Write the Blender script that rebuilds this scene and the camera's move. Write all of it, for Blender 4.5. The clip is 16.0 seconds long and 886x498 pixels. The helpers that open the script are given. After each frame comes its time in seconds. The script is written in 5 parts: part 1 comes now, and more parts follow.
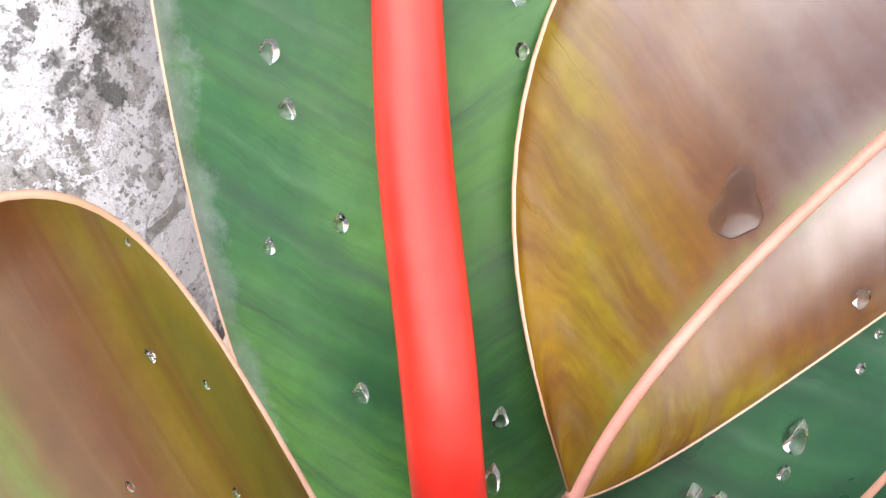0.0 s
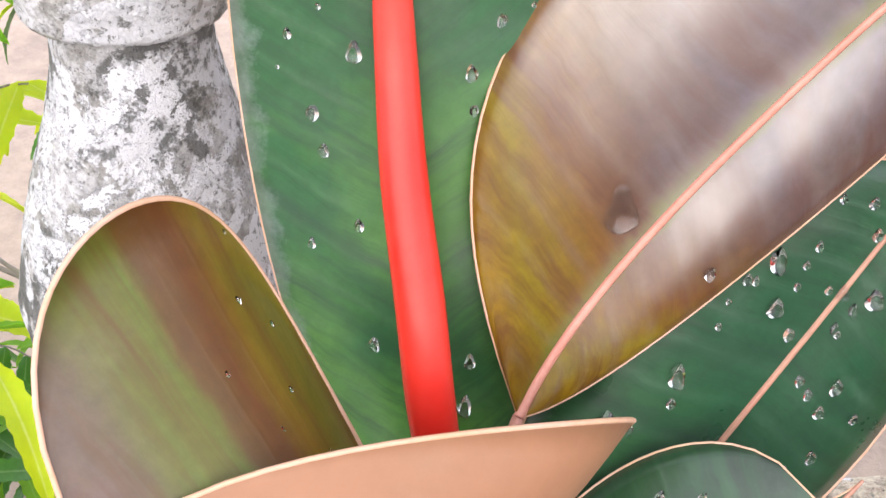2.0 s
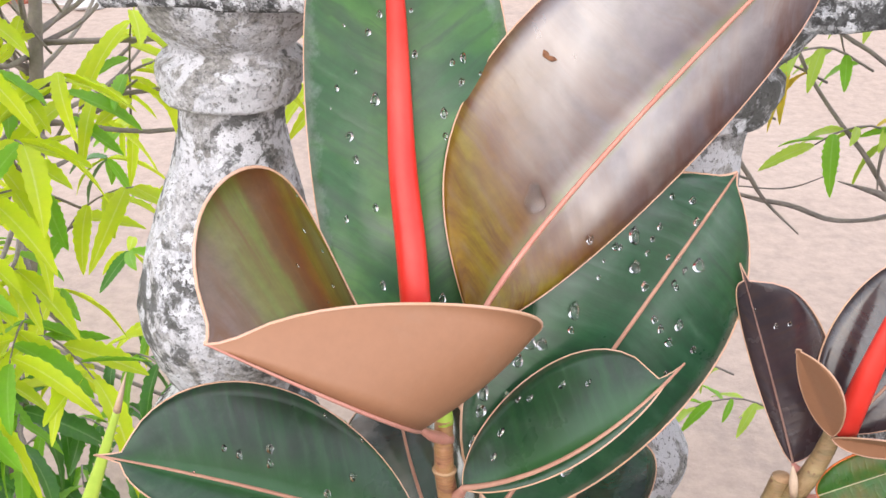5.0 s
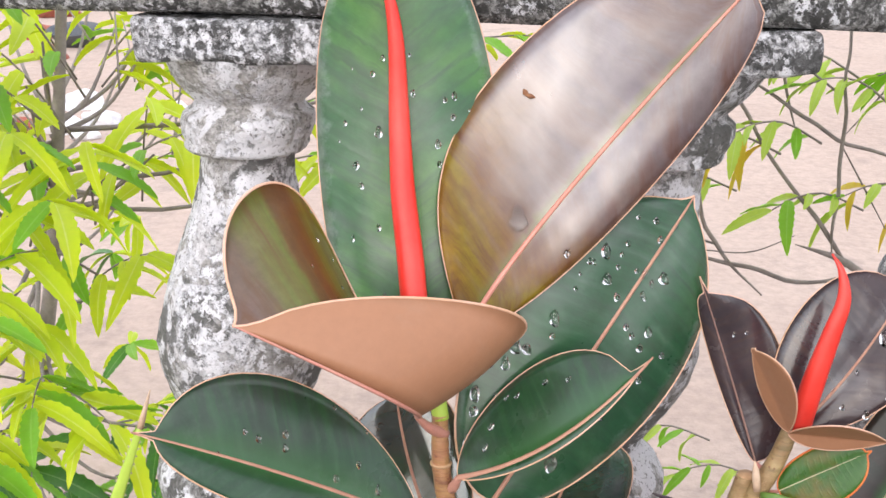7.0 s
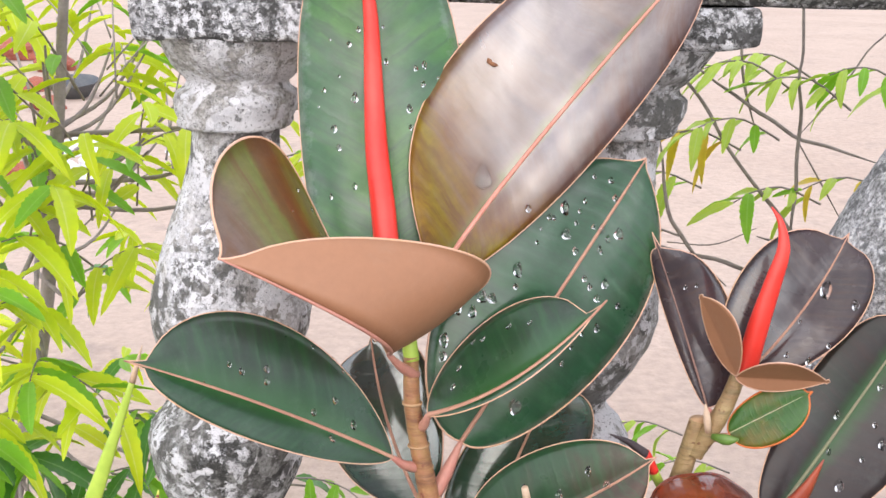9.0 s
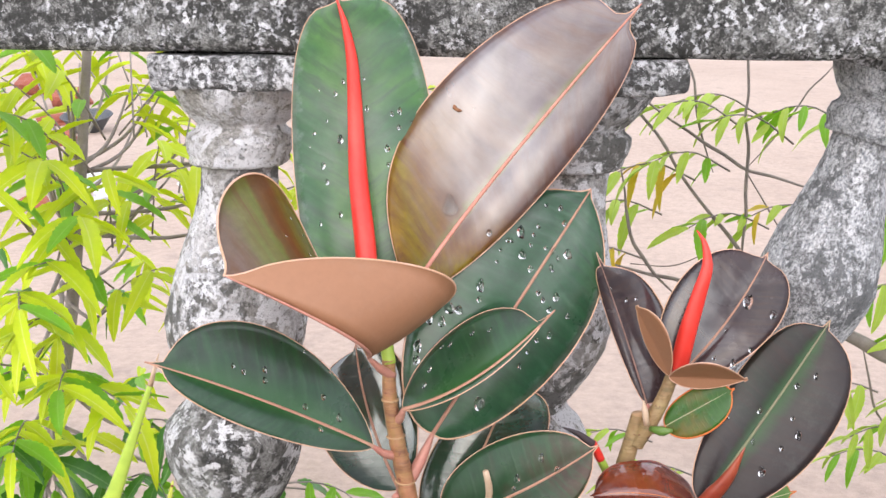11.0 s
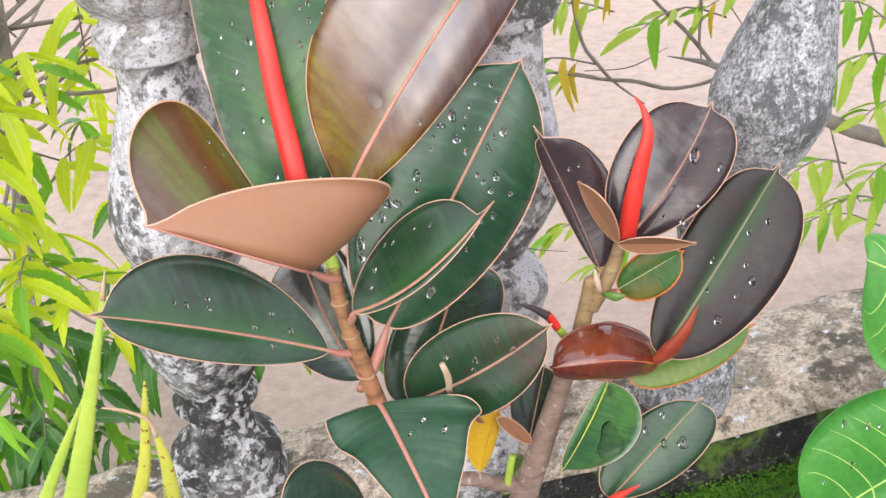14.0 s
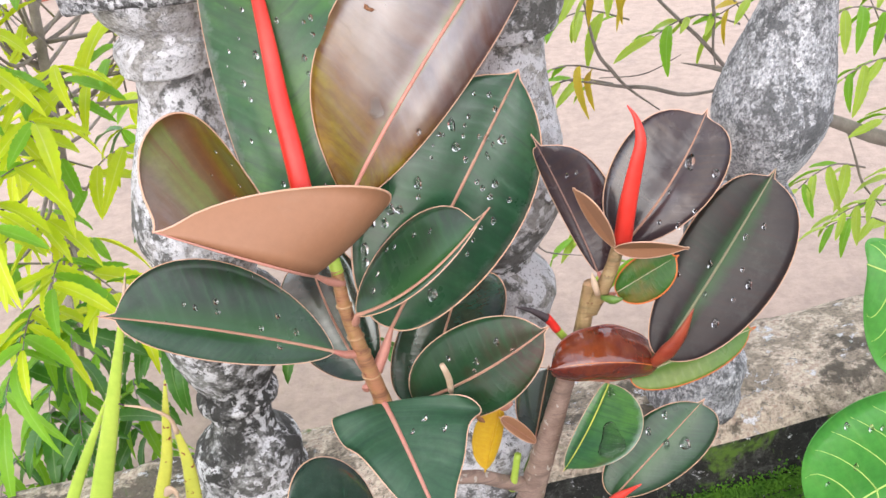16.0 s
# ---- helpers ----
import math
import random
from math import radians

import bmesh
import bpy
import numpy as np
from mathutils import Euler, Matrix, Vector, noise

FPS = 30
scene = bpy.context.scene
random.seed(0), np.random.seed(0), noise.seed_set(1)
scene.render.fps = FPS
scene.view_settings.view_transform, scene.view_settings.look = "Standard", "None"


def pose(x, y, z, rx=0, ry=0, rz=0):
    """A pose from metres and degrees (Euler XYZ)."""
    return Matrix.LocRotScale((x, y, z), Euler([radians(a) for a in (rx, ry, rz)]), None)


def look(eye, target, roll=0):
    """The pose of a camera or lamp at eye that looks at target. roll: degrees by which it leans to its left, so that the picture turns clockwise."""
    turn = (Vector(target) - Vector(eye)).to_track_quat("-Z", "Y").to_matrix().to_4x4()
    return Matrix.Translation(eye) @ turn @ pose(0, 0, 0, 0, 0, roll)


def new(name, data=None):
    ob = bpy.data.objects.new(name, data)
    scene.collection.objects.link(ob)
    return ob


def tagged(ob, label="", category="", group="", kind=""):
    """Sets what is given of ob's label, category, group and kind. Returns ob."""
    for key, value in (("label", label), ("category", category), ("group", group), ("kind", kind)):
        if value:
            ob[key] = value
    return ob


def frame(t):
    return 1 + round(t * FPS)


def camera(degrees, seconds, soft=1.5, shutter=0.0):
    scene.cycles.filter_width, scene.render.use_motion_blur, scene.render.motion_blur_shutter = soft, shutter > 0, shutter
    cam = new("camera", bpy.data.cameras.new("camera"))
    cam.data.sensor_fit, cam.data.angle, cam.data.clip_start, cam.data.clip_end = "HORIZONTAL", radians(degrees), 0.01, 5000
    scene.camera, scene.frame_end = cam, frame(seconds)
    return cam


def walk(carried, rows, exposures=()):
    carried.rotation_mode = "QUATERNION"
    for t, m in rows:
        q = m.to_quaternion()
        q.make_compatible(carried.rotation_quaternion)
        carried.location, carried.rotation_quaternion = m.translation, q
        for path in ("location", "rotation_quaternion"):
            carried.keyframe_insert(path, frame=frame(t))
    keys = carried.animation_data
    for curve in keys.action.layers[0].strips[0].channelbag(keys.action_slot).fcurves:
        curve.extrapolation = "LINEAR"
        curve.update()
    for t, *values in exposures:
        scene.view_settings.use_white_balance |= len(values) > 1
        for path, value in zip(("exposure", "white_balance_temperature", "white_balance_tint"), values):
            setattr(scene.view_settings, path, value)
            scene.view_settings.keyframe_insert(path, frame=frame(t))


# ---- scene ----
cam = camera(42.8, 16.0)
PATH = [
    (0, (0.1378, -0.3249, 0.8164), (0.1299, 0.4372, 0.1690), 2.89),
    (0.5, (0.1347, -0.3231, 0.8211), (0.1548, 0.4571, 0.1959), 4.18),
    (1, (0.1381, -0.3446, 0.8265), (0.1433, 0.4360, 0.2014), 3.18),
    (1.5, (0.1589, -0.4119, 0.8700), (0.1066, 0.3774, 0.2583), 0.32),
    (2, (0.1594, -0.4386, 0.8792), (0.1125, 0.3616, 0.2813), 0.76),
    (2.5, (0.1705, -0.4932, 0.9018), (0.1110, 0.3248, 0.3297), 0.43),
    (3, (0.1807, -0.5371, 0.9272), (0.1081, 0.2934, 0.3750), -0.04),
    (3.5, (0.1873, -0.5990, 0.9510), (0.1094, 0.2478, 0.4249), 0.34),
    (4, (0.2057, -0.6590, 0.9443), (0.1118, 0.2126, 0.4632), 0.44),
    (4.2, (0.2002, -0.6635, 0.9409), (0.1147, 0.2082, 0.4584), 0.36),
    (6.3, (0.1963, -0.7673, 0.8607), (0.1250, 0.1752, 0.5340), 1.34),
    (6.5, (0.2053, -0.7635, 0.8672), (0.1300, 0.1736, 0.5262), 0.98),
    (7, (0.1997, -0.8093, 0.8707), (0.1359, 0.1371, 0.5539), 0.81),
    (7.5, (0.2031, -0.8228, 0.8475), (0.1386, 0.1303, 0.5519), 1.02),
    (8, (0.2085, -0.8607, 0.8458), (0.1357, 0.0921, 0.5509), 1.07),
    (8.5, (0.2144, -0.8838, 0.8294), (0.1375, 0.0754, 0.5570), 1.16),
    (9, (0.2222, -0.8849, 0.8210), (0.1609, 0.0773, 0.5558), 0.75),
    (9.2, (0.2291, -0.8860, 0.8016), (0.1620, 0.0820, 0.5598), 0.97),
    (11.3, (0.2708, -1.0298, 0.8502), (0.1972, -0.0617, 0.6109), -0.12),
    (11.5, (0.2795, -1.0368, 0.8414), (0.2046, -0.0670, 0.6093), -0.58),
    (12, (0.2929, -1.0236, 0.8729), (0.2246, -0.0642, 0.5994), -2.85),
    (12.5, (0.2994, -1.0182, 0.8985), (0.2292, -0.0769, 0.5682), -4.47),
    (13, (0.2953, -1.0012, 0.9235), (0.2294, -0.0757, 0.5506), -4.55),
    (13.5, (0.2949, -0.9685, 0.9413), (0.2291, -0.0671, 0.5133), -5.30),
    (14, (0.3105, -0.9257, 0.9797), (0.2325, -0.0573, 0.4902), -6.87),
    (14.5, (0.3364, -0.9184, 1.0018), (0.2437, -0.0746, 0.4731), -8.72),
    (15, (0.3391, -0.9329, 1.0017), (0.2428, -0.0756, 0.4960), -8.42),
    (15.5, (0.3498, -0.9438, 0.9972), (0.2351, -0.0807, 0.5053), -8.49),
    (16, (0.3593, -0.9492, 0.9906), (0.2305, -0.0823, 0.5092), -8.51),
]
walk(cam, [(t, look(eye, target, roll)) for t, eye, target, roll in PATH], [(0, 1.2), (1, 1.05), (2, 0.84), (4, 0.62), (11, 0.6), (16, 0.66)])

# ---- light: bright overcast day, sky everywhere, a wide veiled sun behind the camera ----
SUN_ELEV, SUN_ROT = radians(30), radians(188)
world = bpy.data.worlds.new("sky")
scene.world = world
world.use_nodes = True
wn, wl = world.node_tree.nodes, world.node_tree.links
sky = wn.new("ShaderNodeTexSky")
sky.sky_type, sky.sun_disc = "NISHITA", False
sky.sun_elevation, sky.sun_rotation = SUN_ELEV, SUN_ROT
sky.air_density, sky.dust_density, sky.ozone_density = 1.0, 3.0, 1.0
soften = wn.new("ShaderNodeMixRGB")
soften.inputs["Fac"].default_value = 0.75
soften.inputs["Color2"].default_value = (8.85, 8.9, 9.7, 1)
wl.new(sky.outputs["Color"], soften.inputs["Color1"])
wl.new(soften.outputs["Color"], wn["Background"].inputs["Color"])
wn["Background"].inputs["Strength"].default_value = 0.15
sun_data = bpy.data.lights.new("sun", "SUN")
sun_data.energy, sun_data.angle, sun_data.color = 0.95, radians(80), (1.0, 0.985, 1.0)
sun = new("sun", sun_data)
sun.matrix_world = look((math.sin(SUN_ROT) * 5, math.cos(SUN_ROT) * 5, 5 * math.tan(SUN_ELEV)), (0, 0, 0))

# ---- materials ----


class Nodes:
    """A small builder for node materials."""

    def __init__(self, name):
        self.mat = bpy.data.materials.new(name)
        self.mat.use_nodes = True
        self.n, self.l = self.mat.node_tree.nodes, self.mat.node_tree.links
        self.bsdf = self.n["Principled BSDF"]

    def add(self, kind, **inputs):
        node = self.n.new("ShaderNode" + kind)
        for key, value in inputs.items():
            self.put(node, key, value)
        return node

    def put(self, node, key, value):
        key = key.replace("_", " ") if key.replace("_", " ") in node.inputs else key
        if hasattr(value, "is_linked"):
            self.l.new(value, node.inputs[key])
        else:
            node.inputs[key].default_value = value

    def coords(self, kind="Object"):
        return self.add("TexCoord").outputs[kind]

    def noise(self, vector, scale, detail=4.0, rough=0.55, distort=0.0):
        node = self.add("TexNoise", Scale=scale, Detail=detail, Roughness=rough, Distortion=distort)
        self.l.new(vector, node.inputs["Vector"])
        return node.outputs["Fac"]

    def ramp(self, fac, *stops):
        node = self.n.new("ShaderNodeValToRGB")
        el = node.color_ramp.elements
        while len(el) < len(stops):
            el.new(0.5)
        for e, (pos, col) in zip(el, stops):
            e.position, e.color = pos, (*col, 1) if len(col) == 3 else col
        self.l.new(fac, node.inputs["Fac"])
        return node.outputs["Color"]

    def step(self, fac, a, b):
        if a > b:
            return self.ramp(fac, (b, (1, 1, 1)), (a, (0, 0, 0)))
        return self.ramp(fac, (a, (0, 0, 0)), (b, (1, 1, 1)))

    def mix(self, fac, a, b, blend="MIX"):
        node = self.n.new("ShaderNodeMixRGB")
        node.blend_type = blend
        for key, value in (("Fac", fac), ("Color1", a), ("Color2", b)):
            if isinstance(value, tuple) and len(value) == 3:
                value = (*value, 1)
            self.put(node, key, value)
        return node.outputs["Color"]

    def math(self, op, a, b=0.0):
        node = self.n.new("ShaderNodeMath")
        node.operation = op
        for i, value in enumerate((a, b)):
            if hasattr(value, "is_linked"):
                self.l.new(value, node.inputs[i])
            else:
                node.inputs[i].default_value = value
        return node.outputs[0]

    def mapped(self, vector, scale=(1, 1, 1), rot=(0, 0, 0)):
        node = self.add("Mapping", Scale=scale, Rotation=rot)
        self.l.new(vector, node.inputs["Vector"])
        return node.outputs["Vector"]

    def bump(self, height, strength, distance, under=None):
        node = self.add("Bump", Strength=strength, Distance=distance, Height=height)
        if under is not None:
            self.l.new(under, node.inputs["Normal"])
        return node.outputs["Normal"]

    def done(self, color, rough, normal=None, **more):
        if isinstance(color, tuple):
            color = (*color, 1)
        self.put(self.bsdf, "Base Color", color)
        self.put(self.bsdf, "Roughness", rough)
        if normal is not None:
            self.l.new(normal, self.bsdf.inputs["Normal"])
        for key, value in more.items():
            self.put(self.bsdf, key.replace("_", " "), value)
        return self.mat


def concrete(name, pale, grey, dark, dark_share, flake_share, moss=0.0, blotch=0.35, fineness=1.0, grain=0.75, patch=0.0):
    """Old lime-washed cement: pale wash, grey body, black algae, white flakes and pits, all of them fine."""
    m = Nodes(name)
    shift = m.math("MULTIPLY", m.add("ObjectInfo").outputs["Random"], 19.0)
    add = m.n.new("ShaderNodeVectorMath")
    m.l.new(m.coords(), add.inputs[0])
    m.l.new(shift, add.inputs[1])
    co = m.mapped(add.outputs[0], (fineness,) * 3)
    big = m.noise(co, 13, 4, 0.6)
    mid = m.noise(co, 44, 9, 0.68, 0.4)
    fine = m.noise(co, 300, 5, 0.75)
    body = m.mix(m.step(mid, 0.455, 0.525), grey, pale)
    body = m.mix(grain, body, m.ramp(fine, (0.38, (0.06, 0.06, 0.06)), (0.62, (0.9, 0.9, 0.91))), "OVERLAY")
    algae = m.math("ADD", m.math("MULTIPLY", big, blotch), m.math("MULTIPLY", m.noise(co, 85, 9, 0.72), 1 - blotch))
    edge = 0.5 + 0.16 * (0.5 - dark_share)
    if patch:
        worn = m.step(m.noise(co, 34, 8, 0.62, 0.8), 0.565 - 0.1 * patch, 0.58 - 0.1 * patch)
        body = m.mix(m.math("MULTIPLY", m.step(m.noise(co, 8, 4, 0.6), 0.42, 0.55), 0.55), body, tuple(0.55 * k for k in grey))
        body = m.mix(m.math("MULTIPLY", worn, 0.8), body, (0.76, 0.76, 0.79))
    body = m.mix(m.math("MULTIPLY", m.step(algae, edge, edge + 0.03), 0.85), body, dark)
    flake = m.math("MULTIPLY", m.step(m.noise(co, 95, 7, 0.72), 0.625 - 0.14 * flake_share, 0.635 - 0.14 * flake_share), m.step(m.noise(co, 21, 5, 0.65), 0.45, 0.53))
    body = m.mix(flake, body, (0.8, 0.8, 0.83))
    speck = m.step(m.noise(co, 380, 4, 0.7), 0.58, 0.63)
    body = m.mix(m.math("MULTIPLY", speck, 0.7), body, (0.05, 0.05, 0.045))
    if moss:
        green = m.step(m.noise(co, 14, 5, 0.7, 0.5), 0.62 - 0.25 * moss, 0.7 - 0.2 * moss)
        body = m.mix(green, body, (0.09, 0.17, 0.02))
    height = m.math("ADD", m.math("MULTIPLY", mid, 0.8), m.math("ADD", m.math("MULTIPLY", fine, 0.45), m.math("MULTIPLY", flake, 0.6)))
    return m.done(body, 0.9, m.bump(height, 1.0, 0.0035))


def leaf_surface(name, main, second, patch_low=0.45, patch_high=0.6, gloss=0.3, vein=(0.2, 0.3, 0.15), vein_show=0.15, ripple=0.35, tint_scale=5.0, coat=0.0, spec=0.45, bloom=False,
                 midline=None, mid_w=0.07, along=None, rays=None, coat_rough=0.25, coat_ior=1.7, swell=0.9, bare=0.31, grit=0.3, wax_scale=13.0, comb=0.28, wax_low=0.4, along_mix=0.75, streaks=26.0, rays_low=0.47,
                 lean=0.13, frost=0.0, crease=0.0):
    """A leaf blade; u runs along it and v across it in the UV map. along: its colours from the base to the tip, in bands that slant with the side veins; rays: colour of
    uneven streaks between the side veins; midline: tint beside the midrib; bare: how far from its
    base the waxy sheen sets in; lean: how far the side veins run towards the tip; frost: scaly
    grey band along the margin; crease: wrinkles near the margin."""
    m = Nodes(name)
    uv = m.coords("UV")
    co = m.coords()
    sep = m.add("SeparateXYZ")
    m.l.new(uv, sep.inputs[0])
    u, v = sep.outputs[0], sep.outputs[1]
    side = m.math("ABSOLUTE", m.math("SUBTRACT", v, 0.5))
    slant = m.math("SUBTRACT", u, m.math("MULTIPLY", side, lean))
    warp = m.noise(uv, 6, 3, 0.6)
    slant = m.math("ADD", slant, m.math("MULTIPLY", warp, 0.03))
    lines = m.math("POWER", m.math("ABSOLUTE", m.math("SINE", m.math("MULTIPLY", slant, 46.0))), 9.0)
    lines = m.math("MULTIPLY", lines, m.step(m.noise(m.mapped(uv, (9, 2, 1)), 1.5, 3, 0.6), 0.35, 0.7))
    run = m.add("CombineXYZ", X=slant, Y=m.math("MULTIPLY", v, 0.12)).outputs[0]
    fine = m.noise(m.mapped(run, (130, 130, 1)), 1.0, 2, 0.5)
    soft = m.noise(m.mapped(run, (streaks, 10, 1)), 1.0, 4, 0.65, 0.3)
    tint = m.noise(co, tint_scale, 4, 0.6, 0.4)
    col = m.mix(m.step(tint, patch_low, patch_high), main, second)
    # on the bronze leaf the upper bands include a painted sky sheen
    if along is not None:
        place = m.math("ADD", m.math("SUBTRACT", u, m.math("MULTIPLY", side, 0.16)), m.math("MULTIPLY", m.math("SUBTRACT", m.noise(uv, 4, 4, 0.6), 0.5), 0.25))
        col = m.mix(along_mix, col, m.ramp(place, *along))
    grain = m.noise(m.mapped(co, (1, 1, 1)), 160, 5, 0.65)
    col = m.mix(grit, col, m.ramp(grain, (0.3, (0.25, 0.25, 0.25)), (0.75, (0.75, 0.75, 0.75))), "OVERLAY")
    if rays is not None:
        col = m.mix(m.math("MULTIPLY", m.step(soft, rays_low, rays_low + 0.2), 0.75), col, rays)
    col = m.mix(m.math("MULTIPLY", lines, vein_show), col, vein)
    if midline is not None:
        near = m.math("ADD", side, m.math("MULTIPLY", m.math("SUBTRACT", soft, 0.5), 0.10))
        col = m.mix(m.math("MULTIPLY", m.step(near, mid_w, 0.01), 0.8), col, midline)
    dust = m.step(m.noise(co, 30, 6, 0.75), 0.55, 0.8)
    col = m.mix(m.math("MULTIPLY", dust, 0.05), col, (0.5, 0.55, 0.5))
    if frost:
        rimed = m.math("ADD", side, m.math("MULTIPLY", m.math("SUBTRACT", m.noise(co, 70, 7, 0.78), 0.5), 0.26))
        col = m.mix(m.math("MULTIPLY", m.step(rimed, 0.43, 0.51), frost), col, (0.36, 0.41, 0.40))
    rough = m.math("ADD", m.math("MULTIPLY", m.noise(co, 24, 4, 0.6), 0.25), gloss - 0.12)
    height = m.math("ADD", m.math("ADD", m.math("MULTIPLY", lines, 0.25), m.math("MULTIPLY", soft, comb)), m.math("ADD", m.math("MULTIPLY", fine, 0.07), m.math("MULTIPLY", m.noise(co, 40, 3, 0.5), swell)))
    if crease:
        fold = m.noise(m.mapped(run, (46, 5, 1)), 1.0, 3, 0.55, 0.5)
        height = m.math("ADD", height, m.math("MULTIPLY", m.math("MULTIPLY", fold, m.step(side, 0.1, 0.4)), crease))
    if bloom:
        wax = m.math("ADD", m.math("MULTIPLY", m.noise(co, wax_scale, 5, 0.6, 0.5), 0.8), m.math("MULTIPLY", soft, 0.2))
        coat = m.math("MULTIPLY", m.math("MULTIPLY", m.step(wax, wax_low, 0.60), m.step(u, bare - 0.3, bare)), coat)
    return m.done(col, rough, m.bump(height, ripple, 0.0012), Coat_Weight=coat, Coat_Roughness=coat_rough, Coat_IOR=coat_ior, Specular_IOR_Level=spec)


def tissue(name, a, b, scale, rough, bump=0.2, spots=None, coat=0.0, sub=0.0, banded=False):
    """Plain plant tissue in two tones: midribs, stalks, sheaths."""
    m = Nodes(name)
    co = m.coords()
    col = m.mix(m.step(m.noise(co, scale, 5, 0.6, 0.3), 0.35, 0.65), a, b)
    if spots:
        col = m.mix(m.step(m.noise(co, 130, 2, 0.5), 0.645, 0.665), col, spots)
    fine = m.noise(m.mapped(co, (0.25, 0.25, 1)) if banded else co, scale * 9, 4, 0.6)
    if banded:
        col = m.mix(m.step(m.noise(m.mapped(co, (0.12, 0.12, 1)), 150, 4, 0.7), 0.5, 0.66), col, tuple(0.55 * k for k in a))
    col = m.mix(0.2, col, m.ramp(fine, (0.3, (0.3, 0.3, 0.3)), (0.7, (0.7, 0.7, 0.7))), "OVERLAY")
    return m.done(col, rough, m.bump(fine, bump, 0.0016 if banded else 0.0008), Coat_Weight=coat, Subsurface_Weight=sub)


def thin(mat, color, share):
    """Lets daylight through a thin leaf."""
    n, l = mat.node_tree.nodes, mat.node_tree.links
    back = n.new("ShaderNodeBsdfTranslucent")
    back.inputs["Color"].default_value = (*color, 1)
    mix = n.new("ShaderNodeMixShader")
    mix.inputs["Fac"].default_value = share
    l.new(n["Principled BSDF"].outputs[0], mix.inputs[1])
    l.new(back.outputs[0], mix.inputs[2])
    l.new(mix.outputs[0], n["Material Output"].inputs["Surface"])
    return mat


def dirt(name, a, b, c, scale, bump):
    m = Nodes(name)
    co = m.coords()
    col = m.mix(m.step(m.noise(co, scale, 6, 0.6, 0.4), 0.35, 0.65), a, b)
    col = m.mix(m.step(m.noise(co, scale * 7, 5, 0.7), 0.55, 0.72), col, c)
    fine = m.noise(co, scale * 40, 6, 0.7)
    col = m.mix(0.3, col, m.ramp(fine, (0.3, (0.25, 0.25, 0.25)), (0.7, (0.75, 0.75, 0.75))), "OVERLAY")
    return m.done(col, 0.95, m.bump(fine, bump, 0.02))


def dew(name):
    m = Nodes(name)
    return m.done((1, 1, 1), 0.02, Transmission_Weight=1.0, IOR=1.33)


